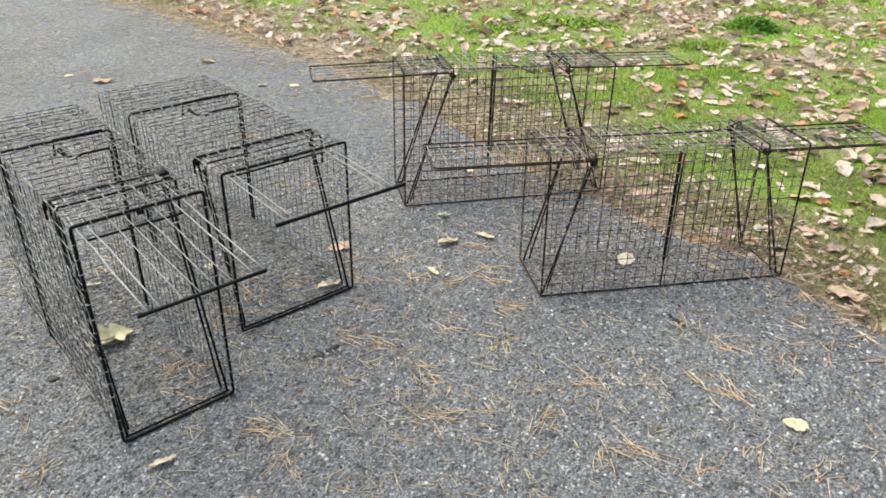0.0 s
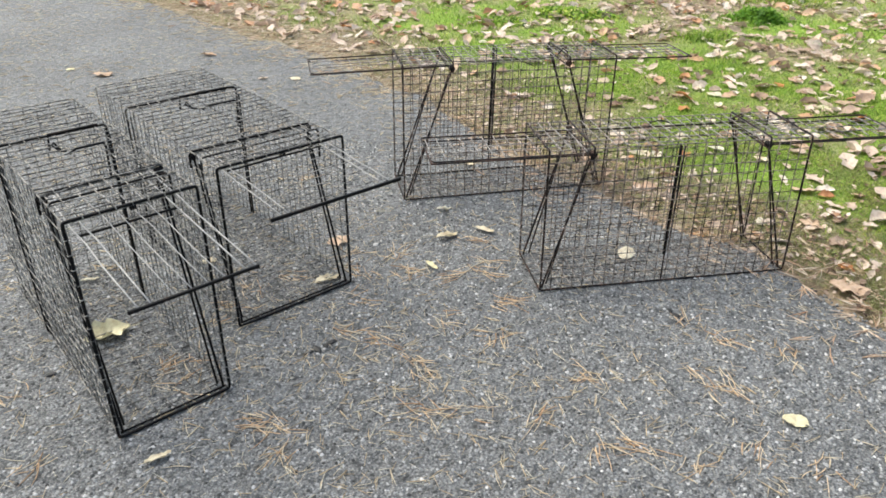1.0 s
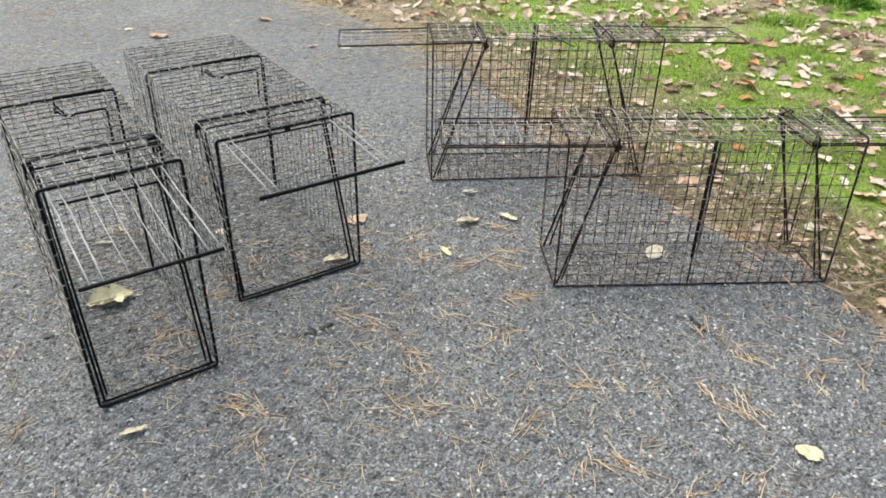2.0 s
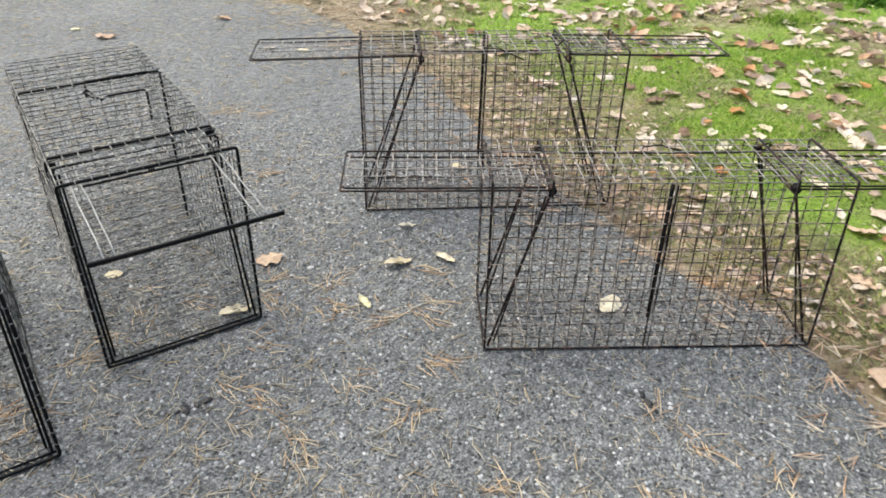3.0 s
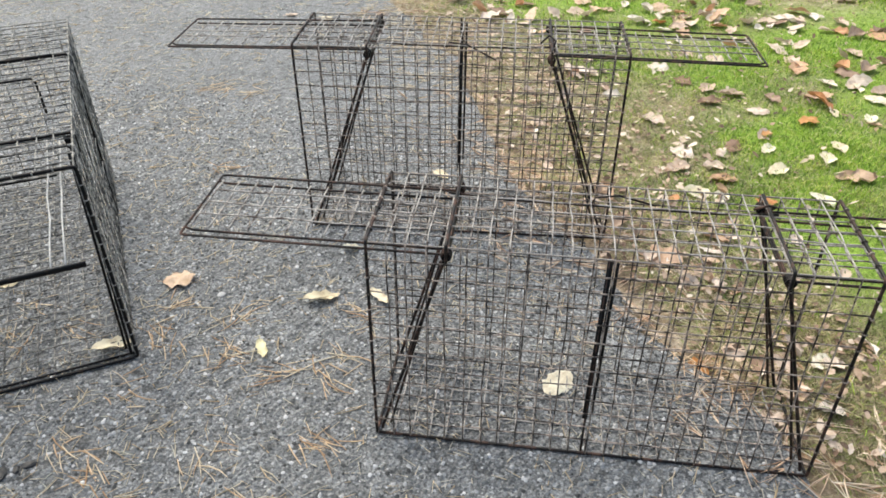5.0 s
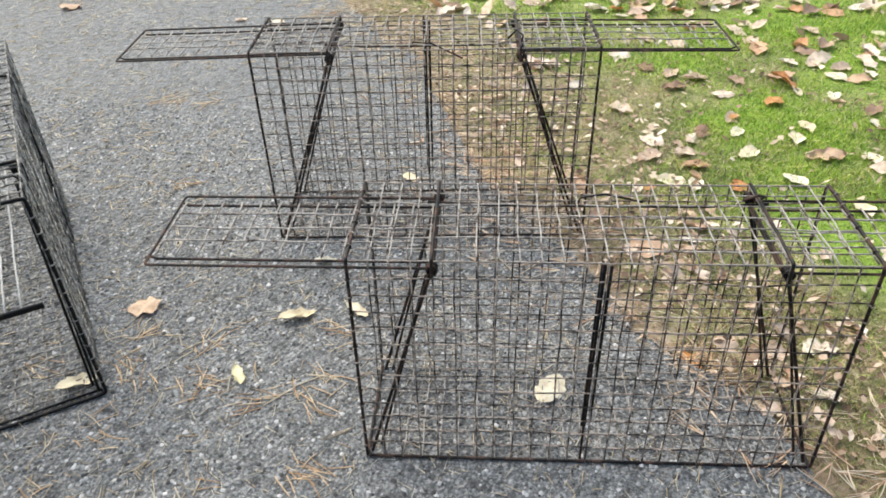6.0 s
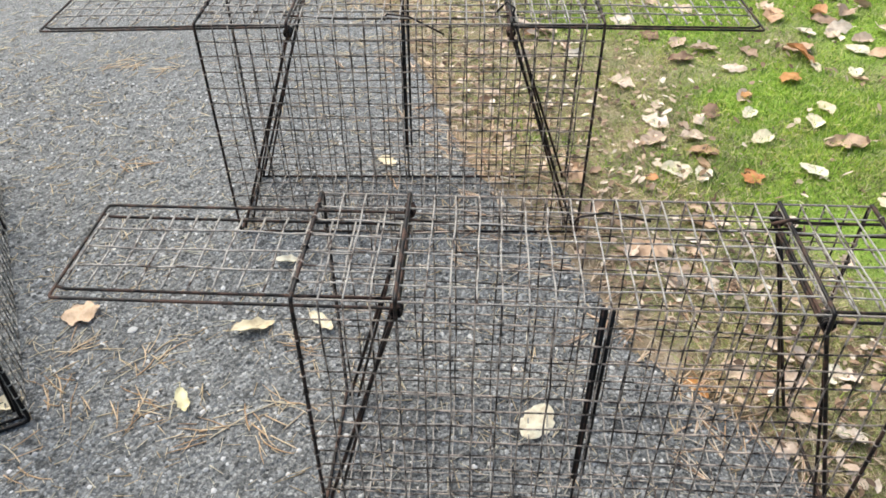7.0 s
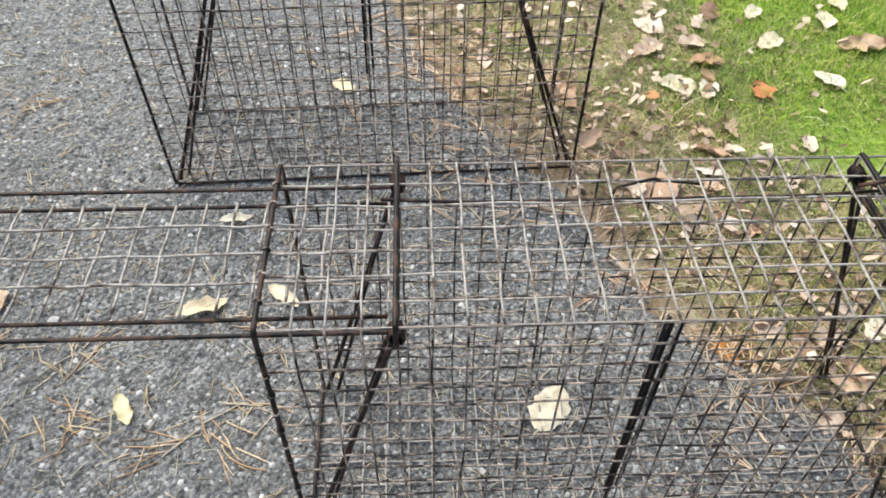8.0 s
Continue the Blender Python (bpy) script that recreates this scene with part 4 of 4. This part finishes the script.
CLUMPS = ((-0.33, 1.50), (0.10, 1.56), (0.20, 1.59), (0.40, 1.57), (0.56, 1.47), (0.66, 1.47), (0.80, 1.43), (0.97, 1.51), (0.90, 1.79), (0.97, 1.73), (0.58, 1.77), (0.10, 2.01),
          (-0.07, 1.87), (0.30, 2.13), (0.04, 1.77), (1.18, 1.91), (1.00, 1.98), (1.11, 1.43), (-0.26, 1.35), (-0.66, 1.66), (-0.20, 1.91), (0.90, 2.07), (-0.05, 2.31), (-0.64, 1.91),
          (0.07, 1.74), (-0.03, 2.26), (-0.09, 2.42), (0.13, 2.29), (-0.28, 2.40), (-0.22, 2.28), (0.22, 2.34), (-1.0, 3.7), (-0.63, 3.09), (-1.07, 1.5), (-0.86, 1.29),
          (1.06, 2.72), (1.12, 2.69), (1.10, 2.74), (1.16, 2.66), (-0.55, 2.12), (-0.66, 2.27), (-0.47, 2.22), (-0.60, 2.03), (-0.69, 1.70), (-0.62, 1.60), (-0.63, 1.75), (-0.29, 1.47), (0.35, 2.14), (0.25, 2.41), (-0.19, 2.12), (0.28, 1.93), (-1.09, 3.67), (-0.86, 3.71), (0.24, 2.57))
spots = []
for cx, cy in CLUMPS:
    head = random.uniform(0, 6.28)
    for _ in range(random.randint(7, 14)):
        a = head + random.choice((0, 0.5, -0.4, 1.1, 3.1)) + random.gauss(0, 0.22)
        spots.append((cx + random.gauss(0, 0.02), cy + random.gauss(0, 0.02), a))
v, t = needles(np.array(spots), 61, 0.035, 0.085, None, (0.0, 0.35, 0.7, 1.0), 1.6)
tagged(new("pine_needle_clumps", raw_mesh("pine_needle_clumps", v, t, CLUMP_NEEDLE)), "small clumps of orange-brown fallen pine needles", "pine needles", kind="stuff")
s = bundles(17500, -6, 3.2, -3, 8, lambda x, y: np.where(side_of(x, y) < -0.02, np.clip(1.2 - 0.1 * np.abs(y) + 0.5 * np.clip(1.9 - y, 0, 1) * np.clip(y, 0, 1) - 0.15 * x, 0.25, 1.5) * (0.5 + 0.4 * bumps(x, y, 4, 71)), 0), 62, 2)
v, t = needles(s, 63, 0.03, 0.07, None, (0.0, 0.5, 1.0), 1.3)
tagged(new("pine_needles", raw_mesh("pine_needles", v, t, NEEDLE)), "loose tan pine needles scattered over the asphalt", "pine needles", kind="stuff")
s = bundles(46000, -4, 2.4, 0.6, 6.5, lambda x, y: np.where(side_of(x, y) < -0.02, np.clip(1.25 - 0.13 * y, 0.3, 1) * (0.7 + 0.3 * bumps(x, y, 3, 72)), 0), 66, 1)
v, t = needles(s, 67, 0.010, 0.042, None, (0.0, 1.0), 1.2)
tagged(new("needle_fragments", raw_mesh("needle_fragments", v, t, NEEDLE)), "pale broken bits of dry needles on the asphalt", "pine needles", kind="stuff")
s = bundles(42000, -6, 3.6, -3, 9, lambda x, y: np.clip(0.35 + (x + 0.4) / 0.8, 0.35, 1) * np.exp(-((side_of(x, y) - 0.12 - 0.2 * np.clip((-x - 0.1) / 0.9, 0, 1)) / (0.22 + 0.2 * np.clip((-x - 0.1) / 0.9, 0, 1))) ** 2), 64, 4)
v, t = needles(s, 65, 0.05, 0.10, lambda x, y: np.maximum(lawn_height(x, y) - 0.006, -0.010), (0.0, 0.5, 1.0), 1.5)
tagged(new("needle_fringe", raw_mesh("needle_fringe", v, t, RED_NEEDLE)), "drift of orange-brown pine needles along the asphalt's edge", "pine needles", kind="stuff")
s = bundles(26000, -7, 0.6, 4.0, 10, lambda x, y: np.exp(-((side_of(x, y) - 0.14) / 0.30) ** 2) * np.clip((0.6 - x) / 0.6, 0, 1), 68, 4)
v, t = needles(s, 69, 0.05, 0.11, lambda x, y: np.maximum(lawn_height(x, y) - 0.004, -0.010))
tagged(new("pale_needle_drift", raw_mesh("pale_needle_drift", v, t, NEEDLE)), "soft drift of pale tan pine needles where asphalt meets lawn", "pine needles", kind="stuff")
v, t = blades(150000, -7, 0.5, 4.4, 10, lambda x, y: np.where(side_of(x, y) > 0.0, np.exp(-((side_of(x, y) - 0.4) / 0.45) ** 2) * np.clip((0.5 - x) / 0.5, 0, 1), 0), 58, 0.030, 0.0042, 1.6)
tagged(new("verge_grass", raw_mesh("verge_grass", v, t, HAY)), "pale dry and olive grass along the far driveway edge", "grass", kind="stuff")


# ---- loose grit and tar specks on the asphalt ----
def grit(count, x0, x1, y0, y1, seed, lo, hi):
    g = np.random.default_rng(seed)
    x, y = g.uniform(x0, x1, count), g.uniform(y0, y1, count)
    ok = side_of(x, y) < 0.0
    x, y = x[ok], y[ok]
    n = len(x)
    r = g.uniform(lo, hi, n) / 2
    a = g.uniform(0, 6.28, n)
    rows = []
    for k in range(5):
        q = a + k * 1.2566
        rr = r * g.uniform(0.7, 1.25, n)
        rows.append(np.stack([x + rr * np.cos(q), y + rr * np.sin(q), np.full(n, -0.001)], 1))
    for k in range(3):
        q = a + 0.5 + k * 2.094
        rr = r * g.uniform(0.25, 0.6, n)
        rows.append(np.stack([x + rr * np.cos(q), y + rr * np.sin(q), r * g.uniform(0.35, 0.75, n)], 1))
    t = np.array([(0, 1, 5), (1, 6, 5), (1, 2, 6), (2, 3, 6), (3, 7, 6), (3, 4, 7), (4, 0, 7), (0, 5, 7), (5, 6, 7)])
    return np.stack(rows, 1).reshape(-1, 3), (np.arange(n)[:, None, None] * 8 + t[None]).reshape(-1, 3)


v, t = grit(46000, -1.7, 1.9, 0.9, 3.6, 81, 0.005, 0.015)
tagged(new("grit", raw_mesh("grit", v, t, GRIT)), "fine grey grit standing out of the asphalt", "grit", kind="stuff")


def tar_lump(name, x, y, size, seed):
    g = random.Random(seed)
    bm = bmesh.new()
    bmesh.ops.create_icosphere(bm, subdivisions=2, radius=1)
    for v in bm.verts:
        v.co *= size * g.uniform(0.75, 1.2)
        v.co.z *= 0.45
    me = bpy.data.meshes.new(name)
    bm.to_mesh(me)
    bm.free()
    me.materials.append(TAR)
    ob = new(name, me)
    ob.matrix_world = pose(x, y, size * 0.2, 0, 0, g.uniform(0, 360)) @ Matrix.Diagonal((1.5, 0.8, 1, 1))
    tagged(ob, "small black tar crumb on the asphalt", "tar crumb", "tar crumbs")


for k, (x, y, size) in enumerate(((-0.265, 1.815, 0.0081), (-0.23, 1.855, 0.0074), (-0.245, 1.835, 0.0056), (-0.285, 1.80, 0.0050), (-1.01, 1.63, 0.0062), (0.88, 2.10, 0.0074), (0.865, 2.13, 0.0062), (0.90, 2.075, 0.0043), (-0.70, 2.30, 0.0062), (-0.30, 1.79, 0.0043))):
    tar_lump("tar_crumb", x, y, size * 1.6, k)


def pebble_mesh(seed):
    g = random.Random(seed)
    bm = bmesh.new()
    bmesh.ops.create_icosphere(bm, subdivisions=2, radius=1)
    for v in bm.verts:
        k = 1 + 0.22 * noise.noise(v.co * 1.3 + Vector((seed * 3.1, 0, 0))) + g.gauss(0, 0.03)
        v.co = Vector((v.co.x * k * 1.25, v.co.y * k, v.co.z * k * 0.6))
    me = bpy.data.meshes.new("pebble")
    bm.to_mesh(me)
    bm.free()
    me.materials.append(STONE)
    me.polygons.foreach_set("use_smooth", [True] * len(me.polygons))
    return me


STONE = leaf_material("pale_stone", [(0.0, (0.30, 0.30, 0.31)), (0.5, (0.46, 0.46, 0.46)), (1.0, (0.62, 0.61, 0.58))])
PEBBLES = [pebble_mesh(k) for k in range(4)]
CHIP = pebble_mesh(9)
CHIP.materials[0] = leaf_material("pale_chip", [(0.0, (0.56, 0.57, 0.58)), (1.0, (0.64, 0.64, 0.63))])
for x, y, size in ((-0.188, 2.497, 0.010), (-0.026, 2.35, 0.007)):
    ob = new("pebble", CHIP)
    ob.matrix_world = pose(x, y, size * 0.1, 4, -5, 40) @ Matrix.Diagonal((size, size, size * 0.5, 1))
    tagged(ob, "flat pale grey stone chip on the asphalt", "pebble", "loose stones on the asphalt")
made = 0
while made < 36:
    x, y = random.uniform(-1.7, 1.6), random.uniform(1.0, 4.2)
    if float(side_of(np.array(x), np.array(y))) > -0.05:
        continue
    size = random.uniform(0.0035, 0.0065)
    ob = new("pebble", PEBBLES[made % 4])
    ob.matrix_world = pose(x, y, size * 0.3, random.uniform(-10, 10), random.uniform(-10, 10), random.uniform(0, 360)) @ Matrix.Scale(size, 4)
    tagged(ob, "small pale grey stone on the asphalt", "pebble", "loose stones on the asphalt")
    made += 1
